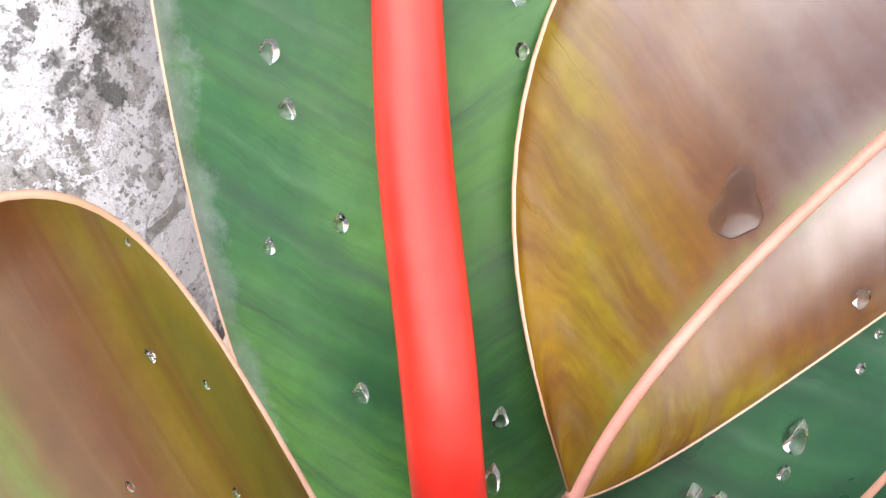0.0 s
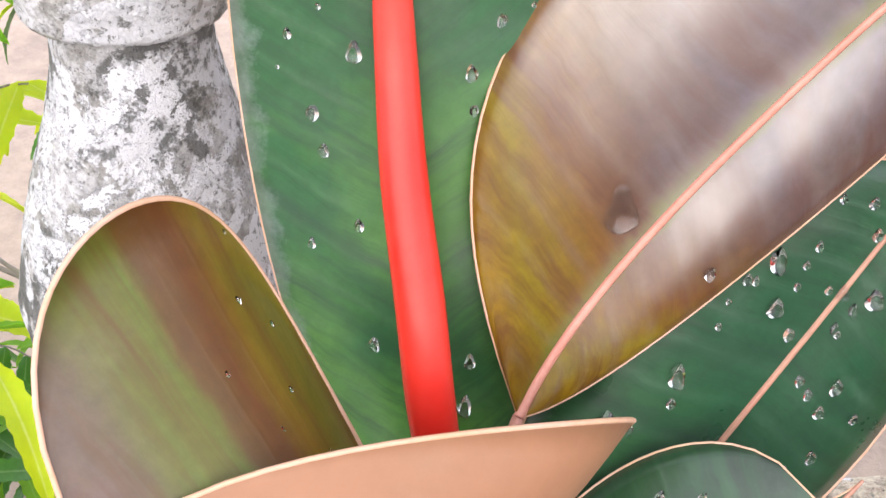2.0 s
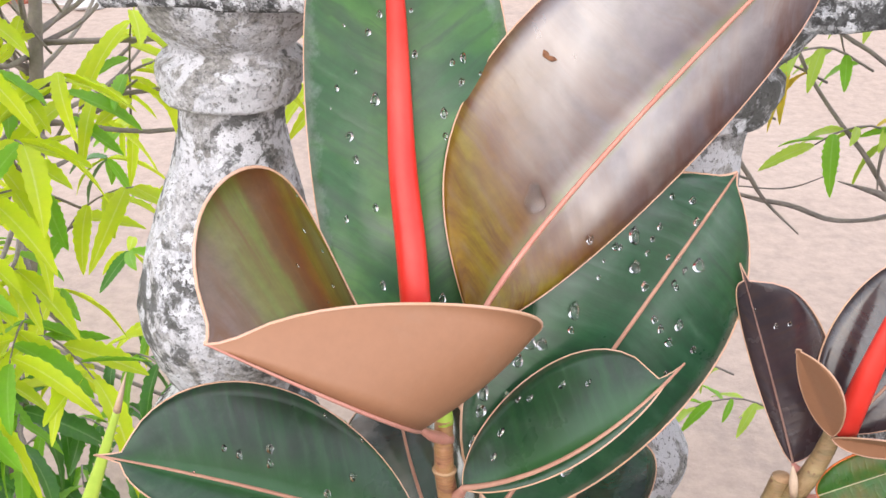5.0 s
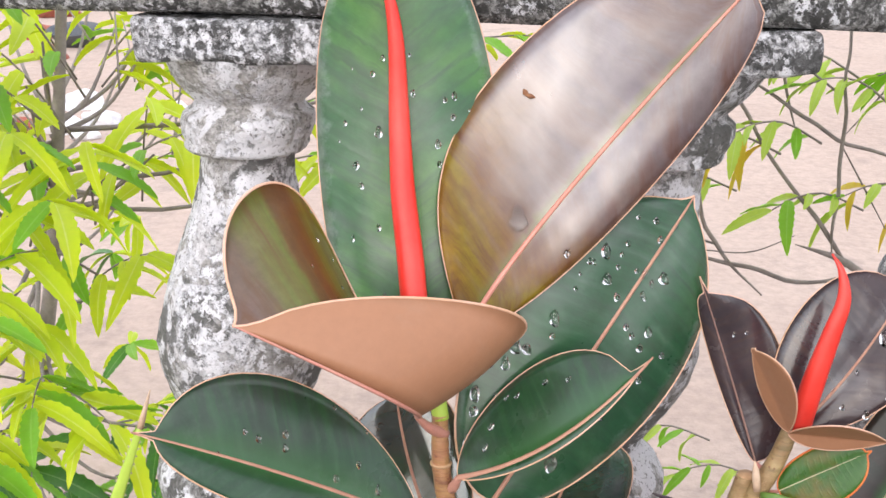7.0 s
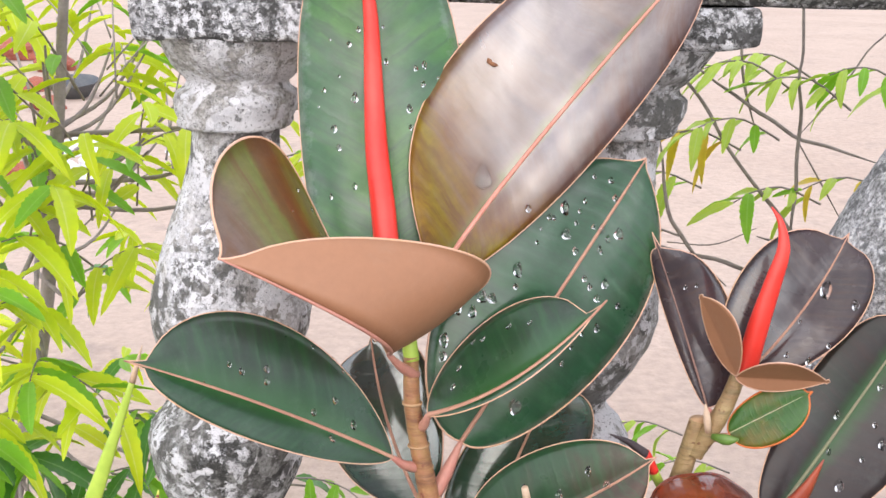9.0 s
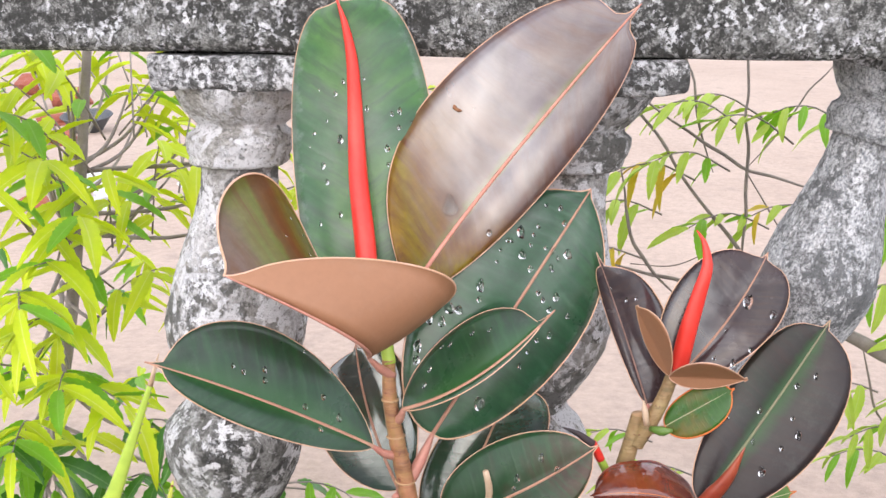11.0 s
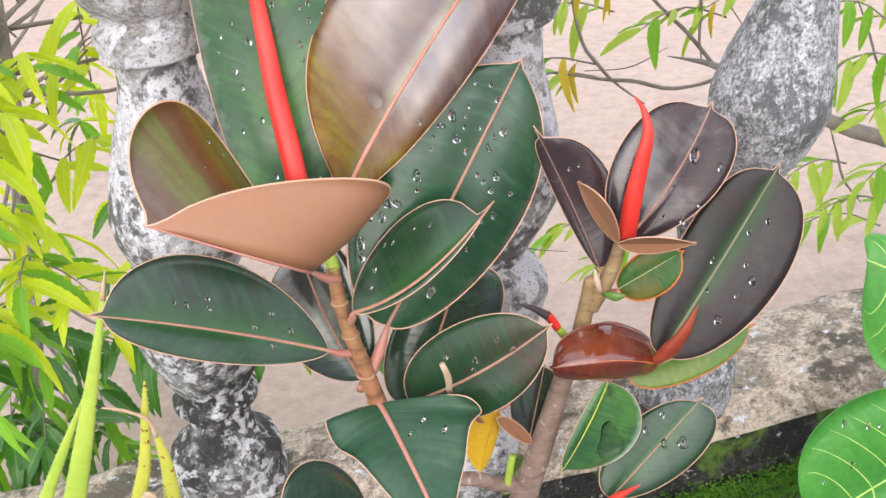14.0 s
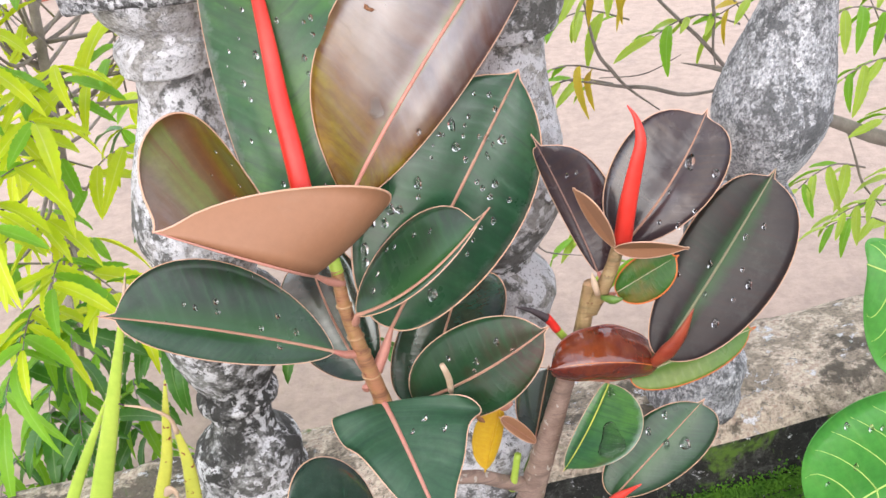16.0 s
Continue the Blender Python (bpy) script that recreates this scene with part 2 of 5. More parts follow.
M = {
    "baluster": concrete("weathered_baluster", (0.60, 0.59, 0.595), (0.36, 0.345, 0.325), (0.085, 0.085, 0.078), 0.36, 0.9, 0.0, 0.6, 0.95, 0.45, 0.6),
    "cap": concrete("blackened_cap", (0.5, 0.5, 0.51), (0.22, 0.215, 0.215), (0.04, 0.04, 0.038), 0.62, 0.8, 0.0, 0.35, 1.3),
    "pedestal": concrete("blackened_pedestal", (0.36, 0.36, 0.35), (0.15, 0.147, 0.14), (0.032, 0.032, 0.030), 0.72, 0.9, 0.0, 0.6, 1.0, 0.45, 0.12),
    "rail": concrete("weathered_rail", (0.32, 0.32, 0.31), (0.13, 0.128, 0.122), (0.03, 0.03, 0.028), 0.58, 0.7, 0.0, 0.35, 1.8),
    "kerb": concrete("weathered_kerb", (0.58, 0.49, 0.39), (0.31, 0.26, 0.20), (0.075, 0.066, 0.05), 0.48, 0.3, 0.05, 0.7, 0.6, 0.4),
    # kerb front: algae, blackened further to put the kerb's shadow into the colour
    "algae": concrete("shaded_algae_face", (0.06, 0.06, 0.055), (0.026, 0.027, 0.022), (0.010, 0.011, 0.009), 0.6, 0.05, 0.22),
    # floor tones lowered to hold the shade of the corner below the kerb
    "floor": concrete("terrace_floor", (0.13, 0.125, 0.12), (0.06, 0.06, 0.057), (0.018, 0.018, 0.017), 0.6, 0.5, 0.2),
    "moss": tissue("moss", (0.04, 0.13, 0.008), (0.09, 0.23, 0.012), 60, 0.95, 0.9),
    "green": leaf_surface("green_leaf", (0.024, 0.098, 0.034), (0.070, 0.20, 0.036), 0.45, 0.62, 0.36, (0.09, 0.2, 0.09), 0.2, 0.4, 9.0, 0.6, 0.5, True, rays=(0.016, 0.056, 0.028), coat_rough=0.25, coat_ior=1.75, wax_low=0.42, bare=0.35, frost=0.42, comb=0.45),
    "deep": leaf_surface("deep_green_leaf", (0.013, 0.048, 0.020), (0.030, 0.036, 0.031), 0.43, 0.60, 0.3, (0.06, 0.13, 0.07), 0.2, 0.4, 7.0, 0.3, 0.4, True, rays=(0.018, 0.070, 0.023), midline=(0.026, 0.095, 0.026), mid_w=0.2, coat_rough=0.2, bare=0.2),
    "drooping": leaf_surface("drooping_green_leaf", (0.014, 0.062, 0.026), (0.024, 0.085, 0.030), 0.45, 0.64, 0.3, (0.08, 0.16, 0.10), 0.25, 0.5, 9.0, 0.45, 0.4, True, rays=(0.011, 0.040, 0.020), coat_rough=0.16, coat_ior=1.7, wax_low=0.47, bare=0.1, frost=0.2, comb=0.45),
    "dusk": leaf_surface("dusky_leaf", (0.026, 0.020, 0.021), (0.017, 0.026, 0.017), 0.46, 0.66, 0.36, (0.05, 0.045, 0.04), 0.15, 0.35, 6.0, 0.16, 0.3, True, midline=(0.02, 0.078, 0.018), mid_w=0.13, rays=(0.032, 0.018, 0.016), coat_rough=0.2),
    # bronze: the sky's grey-lavender sheen is put into the colours towards the tip
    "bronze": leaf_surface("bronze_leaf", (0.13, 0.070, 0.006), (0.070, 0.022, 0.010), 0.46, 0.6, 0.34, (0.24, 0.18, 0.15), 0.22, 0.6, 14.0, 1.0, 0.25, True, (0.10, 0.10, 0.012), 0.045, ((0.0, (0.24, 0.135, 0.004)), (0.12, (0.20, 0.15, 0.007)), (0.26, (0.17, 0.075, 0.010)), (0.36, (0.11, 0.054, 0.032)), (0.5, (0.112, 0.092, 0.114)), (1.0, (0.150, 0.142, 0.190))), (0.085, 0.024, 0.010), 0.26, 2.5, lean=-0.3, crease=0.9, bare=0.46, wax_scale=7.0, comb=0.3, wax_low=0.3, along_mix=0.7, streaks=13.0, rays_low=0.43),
    "cup": leaf_surface("olive_bronze_leaf", (0.13, 0.078, 0.012), (0.10, 0.05, 0.016), 0.42, 0.68, 0.34, (0.2, 0.12, 0.05), 0.1, 0.25, 6.0, 0.12, 0.4, True, None, 0.07, ((0.0, (0.14, 0.13, 0.010)), (0.28, (0.15, 0.12, 0.010)), (0.40, (0.11, 0.034, 0.010)), (0.52, (0.10, 0.05, 0.012)), (0.58, (0.10, 0.15, 0.018)), (0.7, (0.11, 0.14, 0.03)), (0.82, (0.11, 0.08, 0.062)), (1.0, (0.14, 0.09, 0.11))), (0.10, 0.04, 0.012), 0.3, streaks=9.0, lean=0.3),
    "tan": leaf_surface("tan_underside", (0.36, 0.170, 0.088), (0.32, 0.154, 0.084), 0.3, 0.7, 0.5, (0.5, 0.3, 0.2), 0.04, 0.04, grit=0.1),
    "maroon": leaf_surface("maroon_leaf", (0.10, 0.010, 0.006), (0.20, 0.04, 0.010), 0.42, 0.68, 0.16, (0.3, 0.08, 0.04), 0.15, 0.8, 22.0, 0.9, 0.5, coat_rough=0.05, swell=2.4, comb=0.05),
    "young": leaf_surface("young_green_leaf", (0.08, 0.19, 0.03), (0.20, 0.24, 0.05), 0.4, 0.65, 0.32, (0.3, 0.35, 0.15), 0.25, midline=(0.06, 0.17, 0.02), mid_w=0.25),
    "yellow": leaf_surface("yellow_leaf", (0.7, 0.42, 0.02), (0.6, 0.3, 0.02), 0.4, 0.7, 0.4, (0.75, 0.55, 0.1), 0.2),
    "broad": leaf_surface("broad_bright_leaf", (0.05, 0.23, 0.035), (0.085, 0.30, 0.045), 0.4, 0.65, 0.34, (0.3, 0.5, 0.1), 0.08, 0.6, 9.0, swell=2.2),
    "rib": tissue("soft_pink_midrib", (0.46, 0.25, 0.17), (0.40, 0.19, 0.13), 40, 0.5),
    "rib_pink": tissue("pink_midrib", (0.64, 0.30, 0.23), (0.58, 0.23, 0.17), 40, 0.45),
    "rib_pale": tissue("pale_midrib", (0.4, 0.4, 0.22), (0.5, 0.42, 0.28), 40, 0.45),
    "margin": tissue("pink_cream_margin", (0.68, 0.42, 0.32), (0.6, 0.36, 0.22), 30, 0.5),
    "red": tissue("red_sheath", (0.72, 0.022, 0.013), (0.78, 0.055, 0.038), 14, 0.4, 0.1, None, 0.1),
    "stalk": tissue("dusty_pink_stalk", (0.50, 0.19, 0.15), (0.46, 0.23, 0.17), 30, 0.45),
    "stem": tissue("tan_jointed_stem", (0.38, 0.165, 0.085), (0.32, 0.19, 0.065), 60, 0.42, 0.6, (0.22, 0.07, 0.04), 0.2, banded=True),
    "wood": tissue("grey_brown_stem", (0.38, 0.265, 0.215), (0.26, 0.175, 0.14), 70, 0.8, 1.0, (0.5, 0.44, 0.38), banded=True),
    "ring": tissue("pale_leaf_scar", (0.46, 0.28, 0.15), (0.4, 0.25, 0.13), 60, 0.7),
    "black": tissue("dead_black", (0.03, 0.02, 0.025), (0.07, 0.05, 0.05), 60, 0.6),
    "aloe": tissue("yellow_green_aloe", (0.46, 0.60, 0.09), (0.38, 0.54, 0.07), 12, 0.4, 0.15),
    "aloe_spot": tissue("spotted_aloe", (0.55, 0.55, 0.08), (0.48, 0.52, 0.08), 14, 0.45, 0.15, (0.22, 0.06, 0.03)),
    "dry": tissue("dry_husk", (0.5, 0.33, 0.2), (0.6, 0.45, 0.33), 40, 0.8, 0.4),
    "lime": thin(leaf_surface("lime_leaf", (0.58, 0.72, 0.025), (0.72, 0.76, 0.03), 0.4, 0.65, 0.45, (0.5, 0.65, 0.15), 0.15, 0.3, 9.0, midline=(0.80, 0.85, 0.3), mid_w=0.06), (0.88, 0.96, 0.06), 0.45),
    "leafgreen": thin(leaf_surface("mid_green_leaf", (0.22, 0.50, 0.035), (0.33, 0.58, 0.04), 0.4, 0.65, 0.45, (0.35, 0.55, 0.12), 0.15, 0.3, 9.0, midline=(0.45, 0.66, 0.15), mid_w=0.06), (0.5, 0.78, 0.05), 0.45),
    # darker copy of the leaf greens, with the shade low in the tree painted in
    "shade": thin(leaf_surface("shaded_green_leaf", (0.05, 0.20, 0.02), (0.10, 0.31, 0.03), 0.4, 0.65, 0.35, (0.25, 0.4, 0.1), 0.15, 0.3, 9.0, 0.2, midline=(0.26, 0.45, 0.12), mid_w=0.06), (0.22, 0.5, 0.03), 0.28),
    "amber": thin(leaf_surface("amber_leaf", (0.80, 0.62, 0.05), (0.70, 0.70, 0.06), 0.4, 0.65, 0.45, (0.6, 0.5, 0.2), 0.15, 0.3, 9.0), (0.75, 0.55, 0.08), 0.4),
    "bark": tissue("grey_bark", (0.33, 0.29, 0.26), (0.22, 0.19, 0.17), 30, 0.9, 0.8),
    "ground": dirt("pinkish_earth", (0.50, 0.39, 0.325), (0.44, 0.335, 0.275), (0.375, 0.295, 0.25), 0.9, 0.35),
    "rubble": dirt("red_rubble", (0.4, 0.12, 0.08), (0.33, 0.1, 0.07), (0.4, 0.25, 0.2), 6, 0.5),
    "chalk": dirt("white_rubble", (0.8, 0.8, 0.82), (0.75, 0.75, 0.78), (0.6, 0.6, 0.62), 6, 0.5),
    "slate": dirt("grey_basin", (0.1, 0.11, 0.13), (0.14, 0.15, 0.16), (0.2, 0.2, 0.2), 6, 0.5),
    "ashen": concrete("bare_grey_cement", (0.54, 0.55, 0.57), (0.31, 0.315, 0.325), (0.12, 0.125, 0.13), 0.36, 0.45, 0.0, 0.5),
    "plum": leaf_surface("purple_brown_leaf", (0.042, 0.026, 0.030), (0.026, 0.022, 0.026), 0.46, 0.66, 0.26, (0.06, 0.045, 0.045), 0.15, 0.45, 9.0, 0.5, 0.35, True, rays=(0.05, 0.028, 0.022), coat_rough=0.11, coat_ior=2.0, swell=1.3, wax_low=0.46),
    "flush": leaf_surface("new_green_leaf", (0.035, 0.11, 0.016), (0.15, 0.10, 0.018), 0.5, 0.7, 0.28, (0.12, 0.2, 0.05), 0.2, 0.4, 16.0),
    "rib_dull": tissue("dull_brown_midrib", (0.26, 0.15, 0.12), (0.22, 0.12, 0.09), 40, 0.5),
    "sheath_dark": tissue("dark_red_sheath", (0.24, 0.032, 0.014), (0.38, 0.08, 0.035), 30, 0.35, 0.2, None, 0.3),
    "orange": tissue("orange_edge", (0.6, 0.14, 0.03), (0.62, 0.2, 0.05), 30, 0.5),
    "shoot": tissue("pale_green_brown_shoot", (0.36, 0.26, 0.12), (0.28, 0.17, 0.08), 60, 0.5, 0.8, (0.2, 0.1, 0.05), banded=True),
    "rib_green": tissue("grey_green_midrib", (0.20, 0.23, 0.12), (0.24, 0.2, 0.13), 40, 0.5),
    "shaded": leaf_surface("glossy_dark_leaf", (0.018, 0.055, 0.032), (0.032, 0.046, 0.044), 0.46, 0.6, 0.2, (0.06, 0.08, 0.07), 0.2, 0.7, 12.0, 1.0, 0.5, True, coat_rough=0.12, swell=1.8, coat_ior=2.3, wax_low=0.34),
    "rusty": leaf_surface("rust_tinged_leaf", (0.013, 0.048, 0.018), (0.046, 0.022, 0.013), 0.5, 0.68, 0.3, (0.06, 0.13, 0.07), 0.15, 0.4, 12.0, 0.05, 0.35, rays=(0.016, 0.06, 0.02)),
    "dull": leaf_surface("dull_green_leaf", (0.020, 0.072, 0.032), (0.035, 0.085, 0.045), 0.42, 0.62, 0.48, (0.07, 0.15, 0.08), 0.25, 0.4, 7.0, 0.0, 0.4, rays=(0.014, 0.05, 0.028)),
    "rib_lime": tissue("lime_veins", (0.42, 0.58, 0.14), (0.5, 0.62, 0.18), 40, 0.5),
    "fleck": tissue("withered_fleck", (0.30, 0.13, 0.05), (0.18, 0.07, 0.03), 200, 0.6, 0.8),
    "fresh": thin(leaf_surface("pale_fresh_leaf", (0.50, 0.66, 0.09), (0.62, 0.70, 0.10), 0.4, 0.65, 0.45, (0.5, 0.65, 0.2), 0.15, 0.3, 9.0, midline=(0.6, 0.7, 0.25), mid_w=0.06), (0.6, 0.8, 0.12), 0.4),
    "dew": dew("water"),
}

# ---- mesh helpers ----


def link(name, verts, faces, mats, parent=None, label="", index=None, uvs=None, smooth=True):
    """One mesh object from plain vertices and faces."""
    me = bpy.data.meshes.new(name)
    me.from_pydata([tuple(map(float, p)) for p in verts], [], faces)
    for m in mats if isinstance(mats, (list, tuple)) else [mats]:
        me.materials.append(m)
    if index is not None:
        me.polygons.foreach_set("material_index", index)
    if smooth:
        me.polygons.foreach_set("use_smooth", [True] * len(me.polygons))
    if uvs is not None:
        layer = me.uv_layers.new(name="UVMap")
        loops = np.zeros(len(me.loops), dtype=np.int32)
        me.loops.foreach_get("vertex_index", loops)
        layer.data.foreach_set("uv", np.asarray(uvs, dtype=np.float32)[loops].ravel())
    me.update()
    ob = new(name, me)
    ob.parent = parent
    if label:
        tagged(ob, label)
    return ob


def spline(points, n):
    """A smooth line of n points through the given ones (Catmull-Rom)."""
    p = [np.array(q, float) for q in points]
    p = [2 * p[0] - p[1], *p, 2 * p[-1] - p[-2]]
    out = []
    for s in np.linspace(0, len(p) - 3, n):
        i = min(int(s), len(p) - 4)
        f = s - i
        a, b, c, d = p[i:i + 4]
        out.append(0.5 * (2 * b + (c - a) * f + (2 * a - 5 * b + 4 * c - d) * f ** 2 + (3 * b - a - 3 * c + d) * f ** 3))
    return np.array(out)


def tube_data(line, radii, sides=10, flat=1.0):
    """Rings round a line; closed at both ends."""
    line = np.asarray(line, float)
    n = len(line)
    radii = np.interp(np.linspace(0, 1, n), np.linspace(0, 1, len(radii)), radii)
    way = np.gradient(line, axis=0)
    way /= np.linalg.norm(way, axis=1)[:, None] + 1e-12
    side = np.cross(way[0], (0.13, -1.0, 0.21))
    verts, faces = [], []
    for i in range(n):
        side = side - way[i] * (side @ way[i])
        side /= np.linalg.norm(side) + 1e-12
        other = np.cross(way[i], side)
        for k in range(sides):
            a = 2 * math.pi * k / sides
            verts.append(line[i] + radii[i] * (side * math.cos(a) + flat * other * math.sin(a)))
    for i in range(n - 1):
        for k in range(sides):
            a, b = i * sides + k, i * sides + (k + 1) % sides
            faces.append((a, b, b + sides, a + sides))
    faces.append(tuple(range(sides - 1, -1, -1)))
    faces.append(tuple((n - 1) * sides + k for k in range(sides)))
    return verts, faces


def tube(name, points, radii, mat, parent=None, label="", n=24, sides=10, flat=1.0, rings=0, swell=0.035):
    """A tapering tube; rings: how many swollen joints it has."""
    if rings:
        n = rings * 12
        radii = np.interp(np.linspace(0, 1, n), np.linspace(0, 1, len(radii)), radii)
        radii = [r * (1 + swell * max(0.0, math.cos(2 * math.pi * (i / 12 + 0.06 * math.sin(i))) - 0.55) / 0.45) for i, r in enumerate(radii)]
    v, f = tube_data(spline(points, n), radii, sides, flat)
    return link(name, v, f, mat, parent, label)


def thing(name, label, category, group="", kind=""):
    return tagged(new(name), label, category, group, kind)


SURF = {}


def leaf(parent, key, label, base, tip, left, right, mid=None, ul=0.5, ur=0.5, top="green", under="tan", flip=None, rib="rib", rib_r=0.0016, margin="margin",
         margin_r=0.00055, p=0.55, pl=None, bulge=0.04, wave=0.0, petiole=None, petiole_r=0.0034, tip_len=0.06, nu=34, nv=7, thick=0.0007, side_veins=0):
    """A leaf as a blade with thickness, a raised midrib and a pale margin. base, tip: the ends of the midrib; left, right: the margin at its widest, at ul and ur
    of the length; mid: where the midrib passes half way."""
    base, tip, left, right = (np.array(q, float) for q in (base, tip, left, right))
    mid = (base + tip) / 2 if mid is None else np.array(mid, float)
    ctrl = 2 * mid - (base + tip) / 2

    p_all = p

    def rib_at(u):
        return (1 - u) ** 2 * base + 2 * u * (1 - u) * ctrl + u * u * tip

    def width(u, peak, left_half=False):
        body = 1 - tip_len
        p = pl if left_half and pl else p_all
        x = min(u / body, 1.0)
        peak = peak / body
        q = p * (1 - peak) / peak
        s = (max(x, 0) ** p * max(1 - x, 0) ** q) / (peak ** p * (1 - peak) ** q)
        return max(s, 0.15 * ((1 - u) / (1.7 * tip_len)) ** 1.3 if u > 1 - 1.7 * tip_len else 0.0)

    lv, rv = left - rib_at(ul), right - rib_at(ur)
    us = [0.5 - 0.5 * math.cos(math.pi * i / nu) for i in range(nu + 1)]
    grid, uv = [], []
    for u in us:
        row, uvrow = [], []
        m = rib_at(u)
        for j in range(-nv, nv + 1):
            a = abs(j) / nv
            vec, peak, half = (lv, ul, -1) if j < 0 else (rv, ur, 1)
            w = width(u, peak, j < 0)
            row.append(m + vec * w * a)
            uvrow.append((u, 0.5 + 0.5 * j / nv))
        grid.append(row)
        uv.append(uvrow)
    grid = np.array(grid)
    du = np.gradient(grid, axis=0)
    dv = np.gradient(grid, axis=1)
    nor = np.cross(du, dv)
    nor /= np.linalg.norm(nor, axis=2)[:, :, None] + 1e-9
    for k in (0, -1):
        nor[k] = nor[1 if k == 0 else -2]
    if flip is None:
        flip = bool(nor.reshape(-1, 3).sum(axis=0) @ np.array((0.1, -1.0, 0.35)) < 0)
    if flip:
        nor = -nor
    cols = 2 * nv + 1
    span = np.linalg.norm(lv) + np.linalg.norm(rv)
    for i, u in enumerate(us):
        for j in range(cols):
            a = abs(j - nv) / nv
            w = width(u, ul if j < nv else ur, j < nv)
            lift = bulge * span * w * math.sin(math.pi * min(a, 1.0) * 0.9) + wave * span * a ** 2 * math.sin(u * 17 + (j > nv) * 1.7) * w
            grid[i, j] += nor[i, j] * lift
    du = np.gradient(grid, axis=0)
    dv = np.gradient(grid, axis=1)
    nor = np.cross(du, dv) * (-1 if flip else 1)
    nor /= np.linalg.norm(nor, axis=2)[:, :, None] + 1e-9
    for k in (0, -1):
        nor[k] = nor[1 if k == 0 else -2]
    upper = (grid + nor * thick / 2).reshape(-1, 3)
    lower = (grid - nor * thick / 2).reshape(-1, 3)
    verts = np.vstack([upper, lower])
    uvs = np.array(uv).reshape(-1, 2)
    uvs = np.vstack([uvs, uvs])
    half = len(upper)
    faces, index = [], []
    for i in range(nu):
        for j in range(cols - 1):
            q = [i * cols + j, i * cols + j + 1, (i + 1) * cols + j + 1, (i + 1) * cols + j]
            q = q[::-1] if not flip else q
            faces.append(tuple(q))
            index.append(0)
            faces.append(tuple(half + k for k in reversed(q)))
            index.append(1)
    rim = [i * cols for i in range(nu + 1)] + [i * cols + cols - 1 for i in range(nu, -1, -1)]
    for a, b in zip(rim, rim[1:] + rim[:1]):
        faces.append((a, b, half + b, half + a))
        index.append(0)
    blade = link("leaf", verts, faces, [M[top], M[under]], parent, label, index, uvs)
    ribline = np.array([rib_at(u) for u in us])
    lift = nor[:, nv] * rib_r * 0.15
    v, f = tube_data(ribline + lift, [rib_r, rib_r * 0.85, rib_r * 0.6, rib_r * 0.25], 8)
    link("midrib", v, f, M[rib], blade)
    for col in (0, cols - 1):
        v, f = tube_data(grid[:, col], [margin_r, margin_r, margin_r * 0.9], 6)
        link("margin", v, f, M[margin], blade)
    for k in range(side_veins):
        u0 = 0.1 + 0.75 * k / side_veins
        for s in (-1, 1):
            pts = []
            for a in np.linspace(0, 0.9, 7):
                u = min(u0 + 0.06 * a + 0.16 * a ** 2, 0.97)
                fi = math.acos(1 - 2 * u) / math.pi * nu
                i = min(int(fi), nu - 1)
                line = grid[i] * (1 - fi + i) + grid[i + 1] * (fi - i)
                fj = nv + s * a * nv
                j0 = min(int(fj), cols - 2)
                pts.append(line[j0] * (1 - fj + j0) + line[j0 + 1] * (fj - j0) + nor[i, nv] * 0.0003)
            v, f = tube_data(spline(pts, 10), [rib_r * 0.5, rib_r * 0.15], 5)
            link("side_vein", v, f, M[rib], blade)
    if petiole is not None:
        tube("petiole", [base - (rib_at(0.05) - base) * 0.0, (base + np.array(petiole)) / 2 + np.array((0, 0, -0.002)), petiole], [rib_r, petiole_r, petiole_r * 1.15], M["stalk"], blade, n=10)
    if key:
        SURF[key] = (us, nv, grid, nor)
    return blade


def on_leaf(key, u, v):
    """A place on a leaf, its normal and the way to the tip; v from -1 to 1."""
    us, nv, grid, nor = SURF[key]
    i = max(1, min(range(len(us)), key=lambda i: abs(us[i] - u)))
    fj = nv + v * nv
    j = max(0, min(int(fj), 2 * nv - 1))
    f = fj - j
    spot = grid[i, j] * (1 - f) + grid[i, j + 1] * f
    way = grid[min(i + 1, len(us) - 1), nv] - grid[i - 1, nv]
    return spot, nor[i, j], way / np.linalg.norm(way)


# ---- the balustrade ----
S = 0.303  # spacing of the balusters


def rough_up(verts, size, scale):
    return [Vector(p) + Vector([noise.noise(Vector(p) * scale + Vector((k * 7.1, 0, 0))) for k in range(3)]) * size for p in verts]


